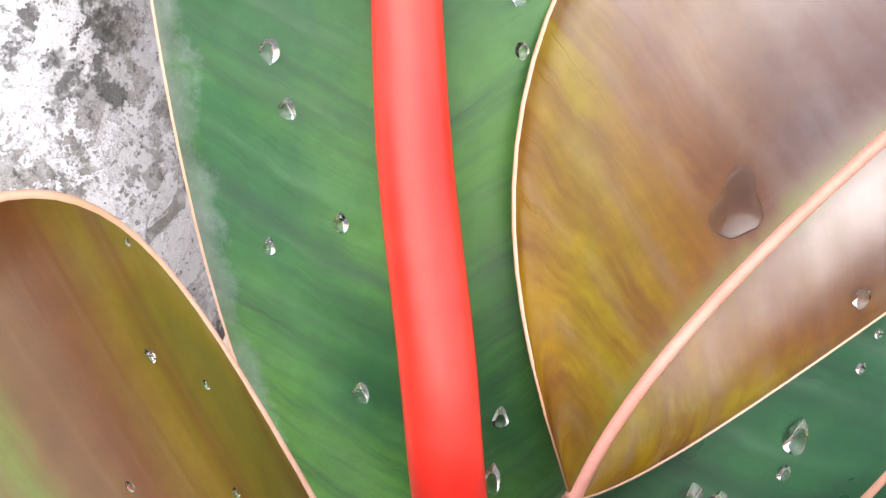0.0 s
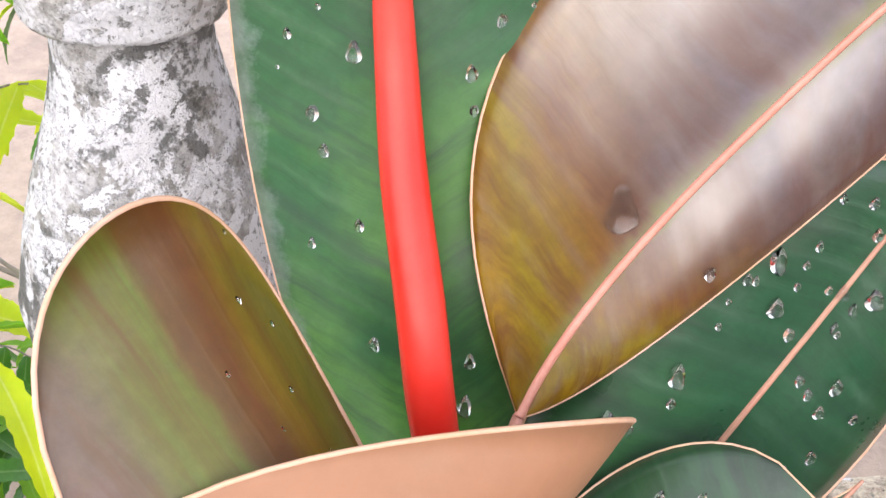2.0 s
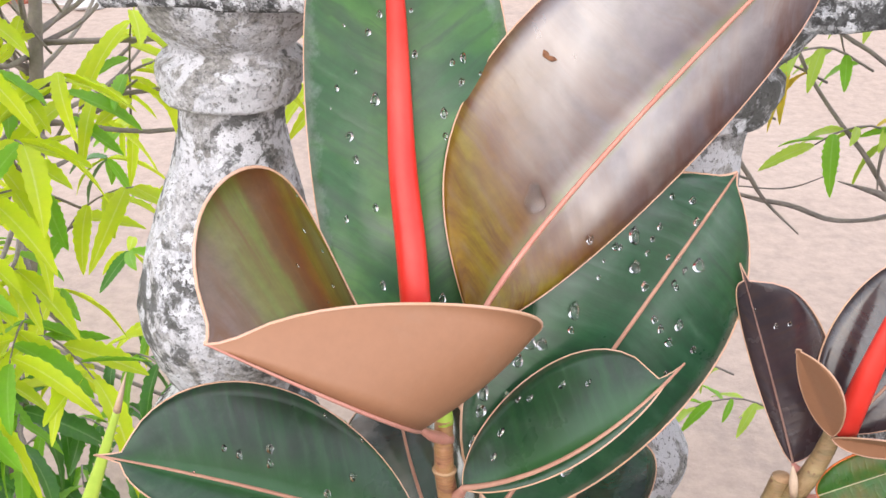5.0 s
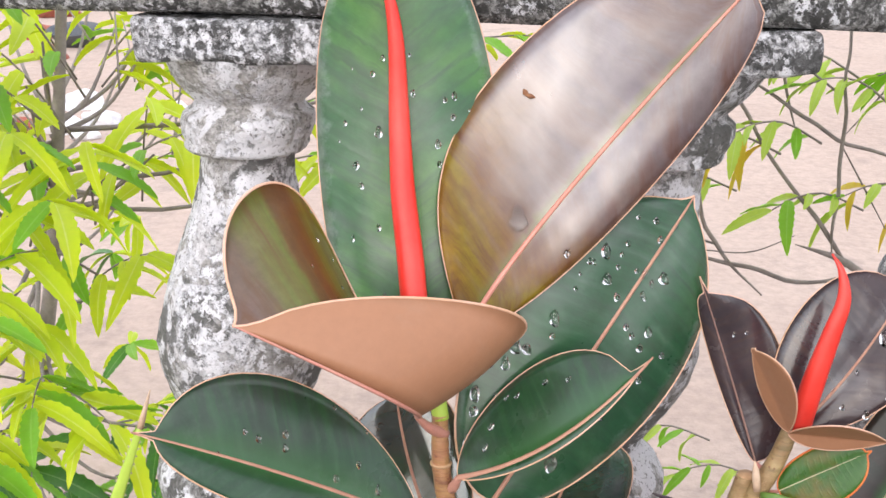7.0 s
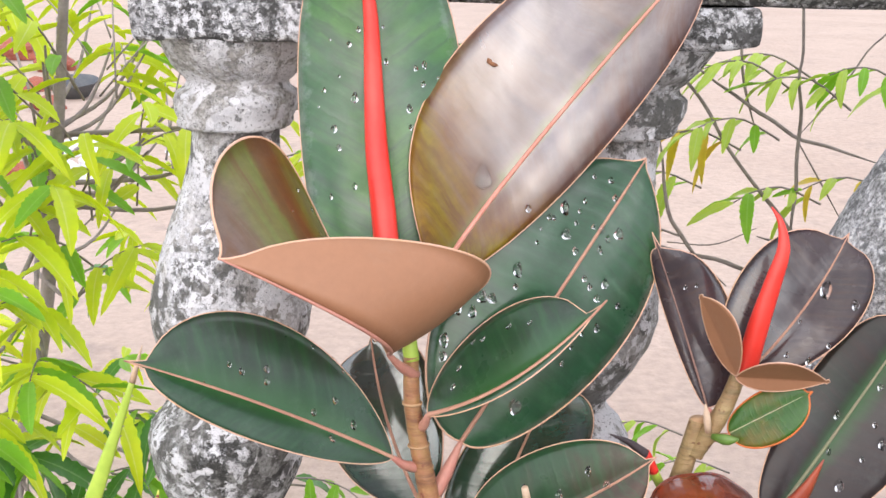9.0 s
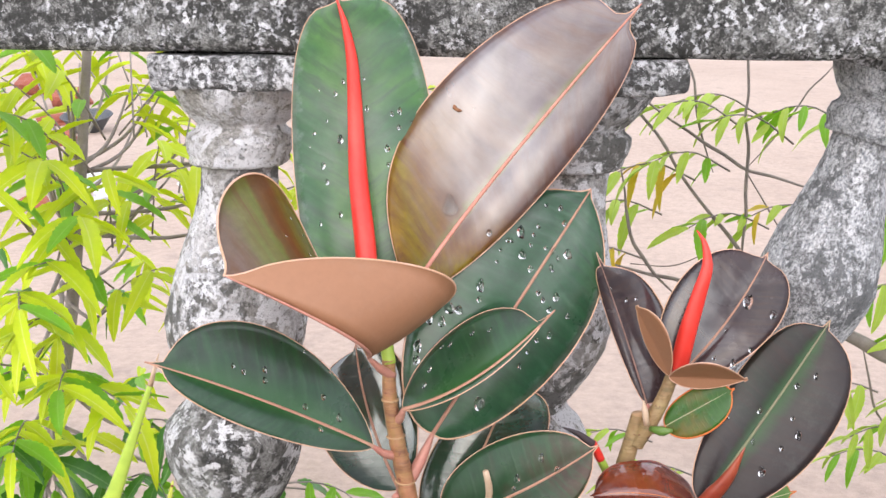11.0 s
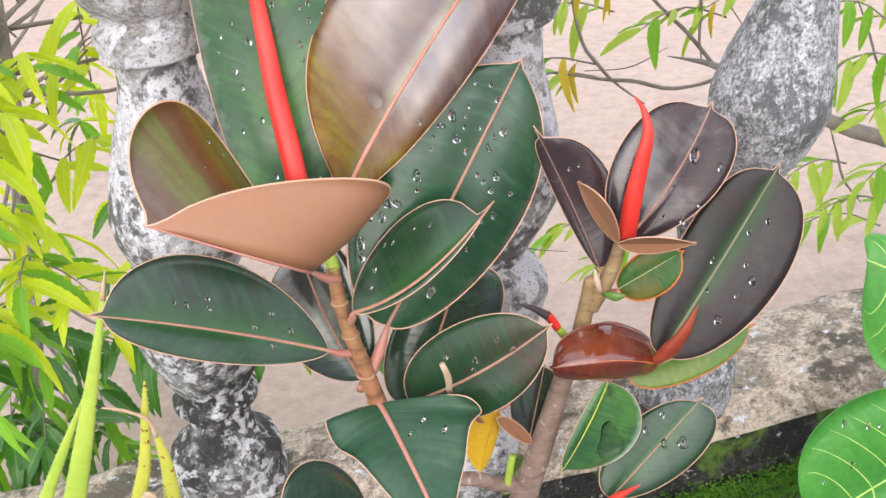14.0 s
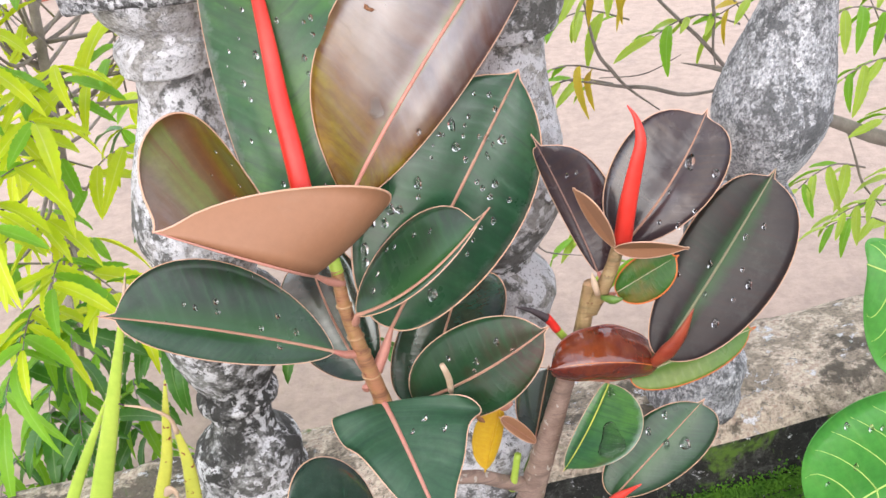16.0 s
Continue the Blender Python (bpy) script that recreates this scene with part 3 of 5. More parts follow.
PROFILE = [(0.0, 0.185), (0.060, 0.185), (0.062, 0.203), (0.058, 0.212), (0.059, 0.236), (0.055, 0.248), (0.044, 0.258), (0.036, 0.266), (0.0325, 0.278), (0.032, 0.298),
           (0.0325, 0.3025), (0.0425, 0.303), (0.044, 0.307), (0.044, 0.312), (0.0375, 0.3175), (0.0395, 0.326), (0.051, 0.350), (0.062, 0.378), (0.068, 0.409), (0.0665, 0.419),
           (0.058, 0.431), (0.047, 0.441), (0.041, 0.449), (0.041, 0.455), (0.046, 0.462), (0.057, 0.482), (0.065, 0.505), (0.0675, 0.524), (0.060, 0.568),
           (0.051, 0.595), (0.042, 0.625), (0.036, 0.655), (0.035, 0.6755), (0.0445, 0.676), (0.0462, 0.679), (0.0455, 0.682), (0.0478, 0.688), (0.0495, 0.695), (0.048, 0.703), (0.0415, 0.7075),
           (0.040, 0.712), (0.044, 0.716), (0.052, 0.725), (0.058, 0.735), (0.062, 0.744), (0.063, 0.749), (0.0, 0.749)]


def lathe(profile, sides=56):
    verts, faces = [], []
    for r, z in profile:
        for k in range(sides):
            a = 2 * math.pi * k / sides
            verts.append((r * math.cos(a), r * math.sin(a), z))
    for i in range(len(profile) - 1):
        for k in range(sides):
            a, b = i * sides + k, i * sides + (k + 1) % sides
            faces.append((a, b, b + sides, a + sides))
    return verts, faces


def dense(profile, step=0.004):
    out = [profile[0]]
    for a, b in zip(profile, profile[1:]):
        n = max(1, int(math.hypot(b[0] - a[0], b[1] - a[1]) / step))
        out += [(a[0] + (b[0] - a[0]) * i / n, a[1] + (b[1] - a[1]) * i / n) for i in range(1, n + 1)]
    return out


def block(x0, x1, y0, y1, z0, z1, bevel, cuts=5):
    bm = bmesh.new()
    bmesh.ops.create_cube(bm, size=1)
    bmesh.ops.scale(bm, vec=(x1 - x0, y1 - y0, z1 - z0), verts=bm.verts)
    bmesh.ops.translate(bm, vec=((x0 + x1) / 2, (y0 + y1) / 2, (z0 + z1) / 2), verts=bm.verts)
    bmesh.ops.bevel(bm, geom=bm.edges[:], offset=bevel, segments=3, affect="EDGES", profile=0.6)
    bmesh.ops.subdivide_edges(bm, edges=[e for e in bm.edges if e.calc_length() > bevel * 2], cuts=cuts, use_grid_fill=True)
    bm.verts.ensure_lookup_table()
    verts = [v.co.copy() for v in bm.verts]
    faces = [tuple(v.index for v in f.verts) for f in bm.faces]
    bm.free()
    return verts, faces


def baluster(label, seed, lean, pedestal="pedestal", shaft="baluster", squat=1.0):
    top = thing("baluster", label, "baluster", "balusters of the balustrade")
    off = Vector((seed, seed * 0.7, 0))
    split = next(i for i, (r, z) in enumerate(PROFILE) if z > 0.445)
    for name, prof, mat in (("pedestal", PROFILE[:split + 1], pedestal), ("shaft", PROFILE[split:], shaft)):
        v, f = lathe(dense(prof))
        v = [p - off for p in rough_up(rough_up([Vector(p) + off for p in v], 0.0018, 20), 0.0009, 150)]
        link(name, [Vector((p.x + lean * (p.z - 0.69), p.y, 0.505 + (p.z - 0.505) * (squat if p.z > 0.505 else 1))) for p in v], f, M[mat], top)
    v, f = block(-0.062, 0.089, -0.066, 0.077, 0.7465, 0.7765, 0.006, 9)
    v = [p - off for p in rough_up([Vector(p) + off for p in v], 0.003, 40)]
    link("abacus", [Vector((p.x, p.y, 0.505 + (p.z - 0.505) * squat)) for p in v], f, M["cap"], top)
    return top


for i in range(0, 5):
    b = baluster("lime-washed concrete vase baluster blackened with algae under the handrail", 3.1 * i + 1.0, (0.06, 0.17, 0.0, 0.0, 0.0)[i], *(("ashen", "ashen", 0.88) if i == 2 else ("baluster",) if i == 1 else ()))
    b.matrix_basis = pose(i * S, 0, 0.0)
    if i == 2:
        b["label"] = "grey weathered vase baluster leaning askew between rail and kerb"
        b.matrix_basis = Matrix.Translation((0.529, 0.03, 0.555)) @ Euler((0, radians(14), 0)).to_matrix().to_4x4() @ Matrix.Translation((0, 0, -0.505)) @ Matrix.Diagonal((0.8, 0.8, 1.0, 1.0))

v, f = block(-1.6, 2.4, -0.068, 0.083, 0.7775, 0.895, 0.012, 60)
rail = link("handrail", rough_up(rough_up(v, 0.004, 22), 0.002, 90), f, M["rail"], None)
tagged(rail, "blackened weathered cement handrail of the balustrade, flaking white", "handrail", kind="structure")

# the kerb under the balusters rises gently and runs slightly outward
bm = bmesh.new()
NX, rows = 120, []
SECT = [(0.0, -0.14), (0.0, -0.10), (0.0, -0.06), (0.004, -0.03), (0.012, -0.012), (0.025, -0.003), (0.05, 0.0), (0.09, 0.002), (0.13, 0.0), (0.165, -0.003), (0.183, -0.01), (0.19, -0.03), (0.193, -0.2), (0.193, -1.1)]
for i in range(NX + 1):
    x = -1.6 + 4.0 * i / NX
    rows.append([bm.verts.new(rough_up([(x, -0.09 + 0.18 * x + dy, 0.195 + 0.085 * x + dz)], 0.006, 16)[0]) for dy, dz in SECT])
for a, b in zip(rows, rows[1:]):
    for k in range(len(SECT) - 1):
        bm.faces.new((a[k], b[k], b[k + 1], a[k + 1]))
me = bpy.data.meshes.new("kerb")
bm.to_mesh(me)
bm.free()
me.materials.append(M["kerb"])
me.materials.append(M["algae"])
# the front strips get the face colour with the painted shadow
me.polygons.foreach_set("material_index", [1 if i % (len(SECT) - 1) < 3 else 0 for i in range(len(me.polygons))])
me.polygons.foreach_set("use_smooth", [True] * len(me.polygons))
kerb = tagged(new("kerb", me), "weathered stained cement kerb carrying the balusters", "kerb", kind="structure")

# terrace floor in front, its colour darkened for the shade under the kerb
verts, faces = [], []
NXF, NYF = 90, 40
for i in range(NXF + 1):
    for j in range(NYF + 1):
        x = -1.6 + 4.0 * i / NXF
        y1 = -0.082 + 0.18 * x
        y = y1 - 4.0 * (1 - j / NYF) ** 2.4
        z = 0.092 + 0.085 * x * (j / NYF) + 0.006 * noise.noise(Vector((x * 14, y * 14, 0)))
        verts.append((x, y, z))
for i in range(NXF):
    for j in range(NYF):
        a = i * (NYF + 1) + j
        faces.append((a, a + NYF + 1, a + NYF + 2, a + 1))
floor = tagged(link("floor", verts, faces, M["floor"]), "algae-stained terrace floor, corner shade put into its dark colour", "floor", kind="structure")

# moss along the foot of the kerb
rng = random.Random(4)
verts, faces = [], []
for n in range(34000):
    x = rng.uniform(-0.1, 1.3)
    along = 0.5 + 0.5 * noise.noise(Vector((x * 6, 0, 2)))
    if x < 0.25 and rng.random() > 0.3:
        continue
    d = abs(rng.gauss(0, 0.011)) * (0.5 + along)
    up = abs(rng.gauss(0, 0.010)) * (0.5 + along)
    c = Vector((x, -0.092 + 0.18 * x - d, 0.093 + 0.085 * x + up * (d < 0.012)))
    r = rng.uniform(0.0008, 0.0019)
    k = len(verts)
    a = rng.uniform(0, 6)
    for q in range(4):
        verts.append(c + Vector((r * math.cos(a + q * 1.57), r * math.sin(a + q * 1.57), 0)))
    verts.append(c + Vector((rng.uniform(-r, r) * 0.5, rng.uniform(-r, r) * 0.5, r * 1.6)))
    faces += [(k + q, k + (q + 1) % 4, k + 4) for q in range(4)]
tagged(link("moss", verts, faces, M["moss"]), "bright green moss in the damp corner under the kerb", "moss", kind="stuff")

# the ground outside, a little below the kerb, out to the horizon
verts, faces = [], []
NG = 110
for i in range(NG + 1):
    for j in range(NG + 1):
        a, b = (i / NG * 2 - 1), j / NG
        x, y = math.copysign(abs(a) ** 3, a) * 400, 0.15 + math.copysign(abs(2 * b - 1) ** 3, 2 * b - 1) * 500
        z = -0.05 + 0.04 * noise.noise(Vector((x * 0.8, y * 0.8, 0)))
        verts.append((x, y, z))
for i in range(NG):
    for j in range(NG):
        a = i * (NG + 1) + j
        faces.append((a, a + NG + 1, a + NG + 2, a + 1))
tagged(link("ground", verts, faces, M["ground"]), "bare pinkish-brown earth beyond the balustrade", "ground", kind="structure")

# ---- the rubber plants ----
plant = thing("rubber_plant", "tall rubber plant with dark green and bronze rain-wet leaves", "plant")
tube('stem', [(0.1567, -0.1778, 0.5512), (0.1579, -0.1806, 0.5185), (0.1628, -0.1831, 0.4894), (0.1697, -0.1849, 0.4552), (0.1764, -0.1840, 0.4171), (0.1832, -0.1800, 0.3662), (0.1918, -0.1720, 0.2743), (0.1993, -0.1620, 0.1793)],
     [0.0051, 0.0057, 0.0062, 0.0069, 0.0075, 0.0083, 0.0094, 0.0112], M['stem'], plant, 'smooth olive-brown jointed stem', n=40, sides=14, flat=1.0, rings=13)
tube('sheath', [(0.1458, -0.1798, 0.5819), (0.1402, -0.1692, 0.6139), (0.1356, -0.1565, 0.6461), (0.1293, -0.1402, 0.6834), (0.1255, -0.1253, 0.7229), (0.1225, -0.1187, 0.7736), (0.1168, -0.1167, 0.8047), (0.1101, -0.1154, 0.8245)],
     [0.0075, 0.0084, 0.0083, 0.0077, 0.0066, 0.0048, 0.0028, 0.0006], M['red'], plant, 'tall glossy red leaf sheath', n=34, sides=16, flat=0.8)
leaf(plant, 'green', 'tall upright deep green leaf with a paler sheen',
     (0.1370, -0.1600, 0.5600), (0.1106, -0.1118, 0.8276), (0.0728, -0.1131, 0.6886), (0.1862, -0.1000, 0.7097), (0.1294, -0.1204, 0.6865), ul=0.464, ur=0.5, top='green', p=0.29, bulge=0.03, tip_len=0.03, pl=0.392)
leaf(plant, 'bronze', 'large glossy bronze leaf, its sky sheen partly painted',
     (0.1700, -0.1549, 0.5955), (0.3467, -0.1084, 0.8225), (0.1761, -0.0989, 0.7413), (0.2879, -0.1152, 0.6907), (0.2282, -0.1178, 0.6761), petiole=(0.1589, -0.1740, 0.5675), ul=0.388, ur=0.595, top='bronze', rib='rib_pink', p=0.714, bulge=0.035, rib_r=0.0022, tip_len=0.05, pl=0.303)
leaf(plant, 'cup', 'bronze-olive folded leaf with a tan underside',
     (0.1441, -0.2000, 0.5600), (0.0495, -0.2557, 0.6375), (0.0674, -0.1677, 0.6908), (0.2042, -0.1723, 0.6155), (0.1308, -0.2457, 0.5943), petiole=(0.1599, -0.1785, 0.5383), ul=0.361, ur=0.344, top='cup', under='tan', p=0.266, pl=0.309, bulge=-0.02, flip=False, rib='stalk', tip_len=0.03, margin_r=0.001)
leaf(plant, 'deep', 'broad drooping dark green leaf beaded with water',
     (0.1908, -0.1684, 0.4864), (0.3138, -0.0956, 0.6739), (0.1922, -0.1267, 0.6266), (0.3053, -0.1197, 0.5505), (0.2727, -0.1214, 0.6109), petiole=(0.1736, -0.1801, 0.4515), ul=0.496, ur=0.487, top='drooping', p=0.633, rib_r=0.0018, margin_r=0.0009, petiole_r=0.0046, tip_len=0.05, pl=0.566)
leaf(plant, 'small', 'small half-folded dark green leaf with a tan edge',
     (0.1696, -0.1918, 0.5151), (0.2852, -0.1737, 0.5935), (0.2098, -0.1538, 0.5722), (0.2200, -0.2035, 0.5370), (0.2289, -0.1971, 0.5468), petiole=(0.1638, -0.1825, 0.5019), ul=0.55, ur=0.4, top='deep', p=0.5, pl=0.75, rib='rib', rib_r=0.0021, bulge=0.02, tip_len=0.1)
leaf(plant, 'side', 'spreading dark green leaf with a pink midrib',
     (0.1467, -0.2002, 0.4874), (-0.0093, -0.2606, 0.5733), (0.0707, -0.2032, 0.5812), (0.0642, -0.2485, 0.5185), (0.0694, -0.2307, 0.5343), petiole=(0.1624, -0.1840, 0.4729), ul=0.46, ur=0.48, top='deep', p=0.62, tip_len=0.08)
leaf(plant, 'behind', 'glossy dark leaf hanging behind the stem',
     (0.1638, -0.1727, 0.4386), (0.1245, -0.1369, 0.5503), (0.0941, -0.1467, 0.4752), (0.1703, -0.1446, 0.5178), (0.1376, -0.1528, 0.4935), petiole=(0.1623, -0.1811, 0.4349), top='shaded', p=0.5)
leaf(plant, '', 'dark shaded leaf low in the plant',
     (0.2004, -0.1570, 0.3966), (0.2527, -0.1267, 0.5167), (0.1852, -0.1351, 0.4506), (0.2789, -0.1246, 0.4598), (0.2283, -0.1398, 0.4565), petiole=(0.1789, -0.1770, 0.3889), top='shaded', p=0.5)
leaf(plant, 'low', 'dark green leaf with a brown-nibbled edge',
     (0.2010, -0.1740, 0.4121), (0.3222, -0.1862, 0.4889), (0.2370, -0.1667, 0.4776), (0.2748, -0.2000, 0.4199), (0.2648, -0.1853, 0.4482), petiole=(0.1780, -0.1820, 0.4109), ul=0.45, ur=0.45, top='rusty', p=0.5)
leaf(plant, 'front', 'broad dull green leaf curling towards the viewer',
     (0.1773, -0.1897, 0.4248), (0.2525, -0.3420, 0.3530), (0.1378, -0.2170, 0.4191), (0.2592, -0.2112, 0.4344), (0.2017, -0.2370, 0.4059), petiole=(0.1755, -0.1847, 0.4237), ul=0.16, ur=0.13, top='dull', p=0.22, wave=0.06, rib='stalk', rib_r=0.0028)
leaf(plant, '', 'dark leaf low at the foot of the plant',
     (0.1541, -0.2020, 0.3039), (0.0950, -0.2670, 0.3815), (0.1285, -0.2170, 0.3925), (0.1290, -0.2720, 0.3323), petiole=(0.1850, -0.1770, 0.2961), top='shaded', p=0.5)
tube('petiole_stub', [(0.2364, -0.1960, 0.4376), (0.2377, -0.2049, 0.4575), (0.2349, -0.2110, 0.4749)],
     [0.0024, 0.0029, 0.0023], M['dry'], plant, 'broken peach-coloured stalk', n=6, sides=10, flat=1.0)
leaf(plant, '', 'yellowed dying leaf',
     (0.2699, -0.1520, 0.3828), (0.2497, -0.1600, 0.3186), (0.2442, -0.1540, 0.3602), (0.2671, -0.1500, 0.3490), petiole=(0.2792, -0.1520, 0.3900), top='yellow', under='yellow', p=0.5, rib='yellow', margin='yellow')
tube('leaf_scar', [(0.1579, -0.1805, 0.5192), (0.1579, -0.1806, 0.5178)],
     [0.0070, 0.0069], M['ring'], plant, '', n=3, sides=14, flat=1.0)
tube('leaf_scar', [(0.1625, -0.1821, 0.4894), (0.1626, -0.1822, 0.4881)],
     [0.0076, 0.0075], M['ring'], plant, '', n=3, sides=14, flat=1.0)
tube('leaf_scar', [(0.1658, -0.1829, 0.4741), (0.1658, -0.1830, 0.4728)],
     [0.0074, 0.0073], M['ring'], plant, '', n=3, sides=14, flat=1.0)
tube('leaf_scar', [(0.1699, -0.1841, 0.4523), (0.1699, -0.1841, 0.4509)],
     [0.0083, 0.0081], M['ring'], plant, '', n=3, sides=14, flat=1.0)
tube('leaf_scar', [(0.1748, -0.1857, 0.4251), (0.1749, -0.1857, 0.4238)],
     [0.0084, 0.0082], M['ring'], plant, '', n=3, sides=14, flat=1.0)
tube('young_tip', [(0.1571, -0.1780, 0.5481), (0.1558, -0.1765, 0.5578), (0.1548, -0.1749, 0.5685), (0.1537, -0.1744, 0.5785)],
     [0.0054, 0.0051, 0.0046, 0.0041], M['aloe'], plant, 'yellow-green growing tip of the stem', n=10, sides=14, flat=1.0)

shrub = thing("rubber_plant", "shorter rubber plant with dusky purple-green leaves and red sheaths", "plant")
tube('stem', [(0.3567, -0.1339, 0.4943), (0.3520, -0.1340, 0.4720), (0.3443, -0.1358, 0.4384), (0.3282, -0.1360, 0.3959), (0.3086, -0.1340, 0.3335), (0.2867, -0.1320, 0.2670), (0.2704, -0.1320, 0.2119)],
     [0.0054, 0.0062, 0.0071, 0.0084, 0.0103, 0.0125, 0.0147], M['wood'], shrub, 'ringed grey-brown woody stem', n=44, sides=14, flat=1.0, rings=22)
tube('young_shoot', [(0.3828, -0.1340, 0.5308), (0.3762, -0.1370, 0.5114), (0.3676, -0.1399, 0.4938), (0.3559, -0.1372, 0.4691)],
     [0.0053, 0.0058, 0.0064, 0.0060], M['shoot'], shrub, 'green-brown young shoot', n=12, sides=12, flat=1.0, rings=5)
tube('sheath', [(0.3853, -0.1418, 0.5341), (0.3909, -0.1412, 0.5659), (0.3991, -0.1394, 0.5997), (0.4044, -0.1370, 0.6214), (0.4020, -0.1330, 0.6388), (0.3959, -0.1290, 0.6489)],
     [0.0076, 0.0075, 0.0060, 0.0046, 0.0023, 0.0005], M['red'], shrub, 'slender curved red leaf sheath', n=30, sides=14, flat=0.8)
leaf(shrub, 'dusk1', 'narrow dusky purple-green leaf',
     (0.3639, -0.1275, 0.5009), (0.3192, -0.1120, 0.6248), (0.3316, -0.1121, 0.5660), (0.3807, -0.1041, 0.5651), (0.3455, -0.1147, 0.5544), petiole=(0.3709, -0.1327, 0.4969), ul=0.55, ur=0.55, top='plum', rib='rib_dull', rib_r=0.001, p=0.5, tip_len=0.09)
leaf(shrub, 'dusk2', 'glossy dusky purple leaf beside a red sheath',
     (0.3876, -0.1243, 0.5236), (0.4619, -0.0850, 0.6213), (0.3893, -0.0945, 0.5976), (0.4658, -0.1143, 0.5641), (0.4301, -0.1059, 0.5704), petiole=(0.3786, -0.1317, 0.5162), ul=0.5, ur=0.5, top='plum', rib_r=0.0013, p=0.5, tip_len=0.07)
leaf(shrub, 'dusk3', 'large dusky green-black leaf with a pale midrib',
     (0.4113, -0.1466, 0.4241), (0.5148, -0.0941, 0.5673), (0.4388, -0.1065, 0.5207), (0.5110, -0.1290, 0.4736), (0.4684, -0.1157, 0.4986), petiole=(0.3458, -0.1370, 0.4191), ul=0.55, ur=0.5, top='dusk', p=0.47, rib='rib_green', rib_r=0.0016, tip_len=0.06)
leaf(shrub, '', 'folded tan young leaf half',
     (0.3792, -0.1439, 0.5327), (0.3493, -0.1469, 0.5907), (0.3620, -0.1389, 0.5515), (0.3704, -0.1695, 0.5793), ul=0.38, ur=0.38, top='tan', under='deep', p=0.6, rib_r=0.0004, rib='tan', tip_len=0.02, bulge=0.0)
leaf(shrub, '', 'folded tan young leaf half lying level',
     (0.3787, -0.1440, 0.5317), (0.4368, -0.1627, 0.5377), (0.3995, -0.1827, 0.5576), (0.4005, -0.1504, 0.5245), ul=0.35, ur=0.35, top='tan', under='deep', p=0.6, rib_r=0.0004, rib='tan', tip_len=0.02, bulge=0.0)
leaf(shrub, 'young1', 'small fresh green leaf with an orange edge',
     (0.3784, -0.1403, 0.4876), (0.4287, -0.1542, 0.5270), (0.3965, -0.1387, 0.5183), (0.4103, -0.1581, 0.4909), petiole=(0.3663, -0.1335, 0.4819), top='flush', p=0.5, rib='rib_pale', rib_r=0.0006, margin='orange', margin_r=0.0008)
leaf(shrub, 'maroon', 'curled shiny maroon leaf',
     (0.4078, -0.1500, 0.4171), (0.3166, -0.1826, 0.4439), (0.3672, -0.1419, 0.4562), (0.3611, -0.1736, 0.4243), (0.3668, -0.1825, 0.4469), ul=0.5, ur=0.5, top='maroon', under='maroon', p=0.38, rib='orange', rib_r=0.0005, margin='orange', margin_r=0.0004, bulge=0.05, wave=0.012, tip_len=0.04)
tube('sheath', [(0.4047, -0.1518, 0.4213), (0.4163, -0.1589, 0.4375), (0.4280, -0.1620, 0.4560), (0.4383, -0.1637, 0.4812)],
     [0.0046, 0.0070, 0.0049, 0.0005], M['sheath_dark'], shrub, 'short dark red leaf sheath', n=16, sides=12, flat=0.8)
leaf(shrub, 'young2', 'yellow-green leaf lying behind the dark one',
     (0.3858, -0.1320, 0.3933), (0.4992, -0.0940, 0.4124), (0.4460, -0.1020, 0.4184), (0.4425, -0.1270, 0.3830), petiole=(0.3421, -0.1370, 0.4027), top='young', p=0.5, rib='rib_pale', rib_r=0.001, margin='orange', margin_r=0.0007)
tube('dead_bud', [(0.2940, -0.1561, 0.4903), (0.3074, -0.1544, 0.4841), (0.3192, -0.1529, 0.4747)],
     [0.0005, 0.0024, 0.0039], M['black'], shrub, 'withered black bud tip', n=10, sides=10, flat=1.0)
tube('bud_stalk', [(0.3184, -0.1529, 0.4759), (0.3225, -0.1512, 0.4687), (0.3266, -0.1497, 0.4602)],
     [0.0039, 0.0037, 0.0035], M['red'], shrub, 'red end of a bud stalk', n=8, sides=10, flat=1.0)
tube('bud_stalk', [(0.3258, -0.1496, 0.4614), (0.3306, -0.1452, 0.4509), (0.3365, -0.1408, 0.4389)],
     [0.0035, 0.0035, 0.0035], M['aloe'], shrub, 'yellow foot of a bud stalk', n=8, sides=10, flat=1.0)
tube('young_stem', [(0.3567, -0.1344, 0.4941), (0.3524, -0.1348, 0.4724), (0.3457, -0.1360, 0.4444)],
     [0.0059, 0.0067, 0.0073], M['shoot'], shrub, 'pale green-tan upper stem', n=10, sides=14, flat=1.0)
leaf(shrub, '', 'small dark green leaf low on the stem',
     (0.2944, -0.1240, 0.3202), (0.3145, -0.1070, 0.3951), (0.2827, -0.1120, 0.3699), (0.3234, -0.1100, 0.3513), petiole=(0.3012, -0.1320, 0.3097), top='shaded', p=0.5, rib_r=0.001)
leaf(shrub, 'wet', 'small green leaf holding a pool of water',
     (0.3659, -0.1440, 0.3974), (0.3202, -0.1740, 0.3267), (0.3390, -0.1600, 0.3714), (0.3886, -0.1440, 0.3343), (0.3439, -0.1620, 0.3603), petiole=(0.3628, -0.1400, 0.4079), top='green', p=0.5, rib='aloe_spot', rib_r=0.0011, margin='dry')
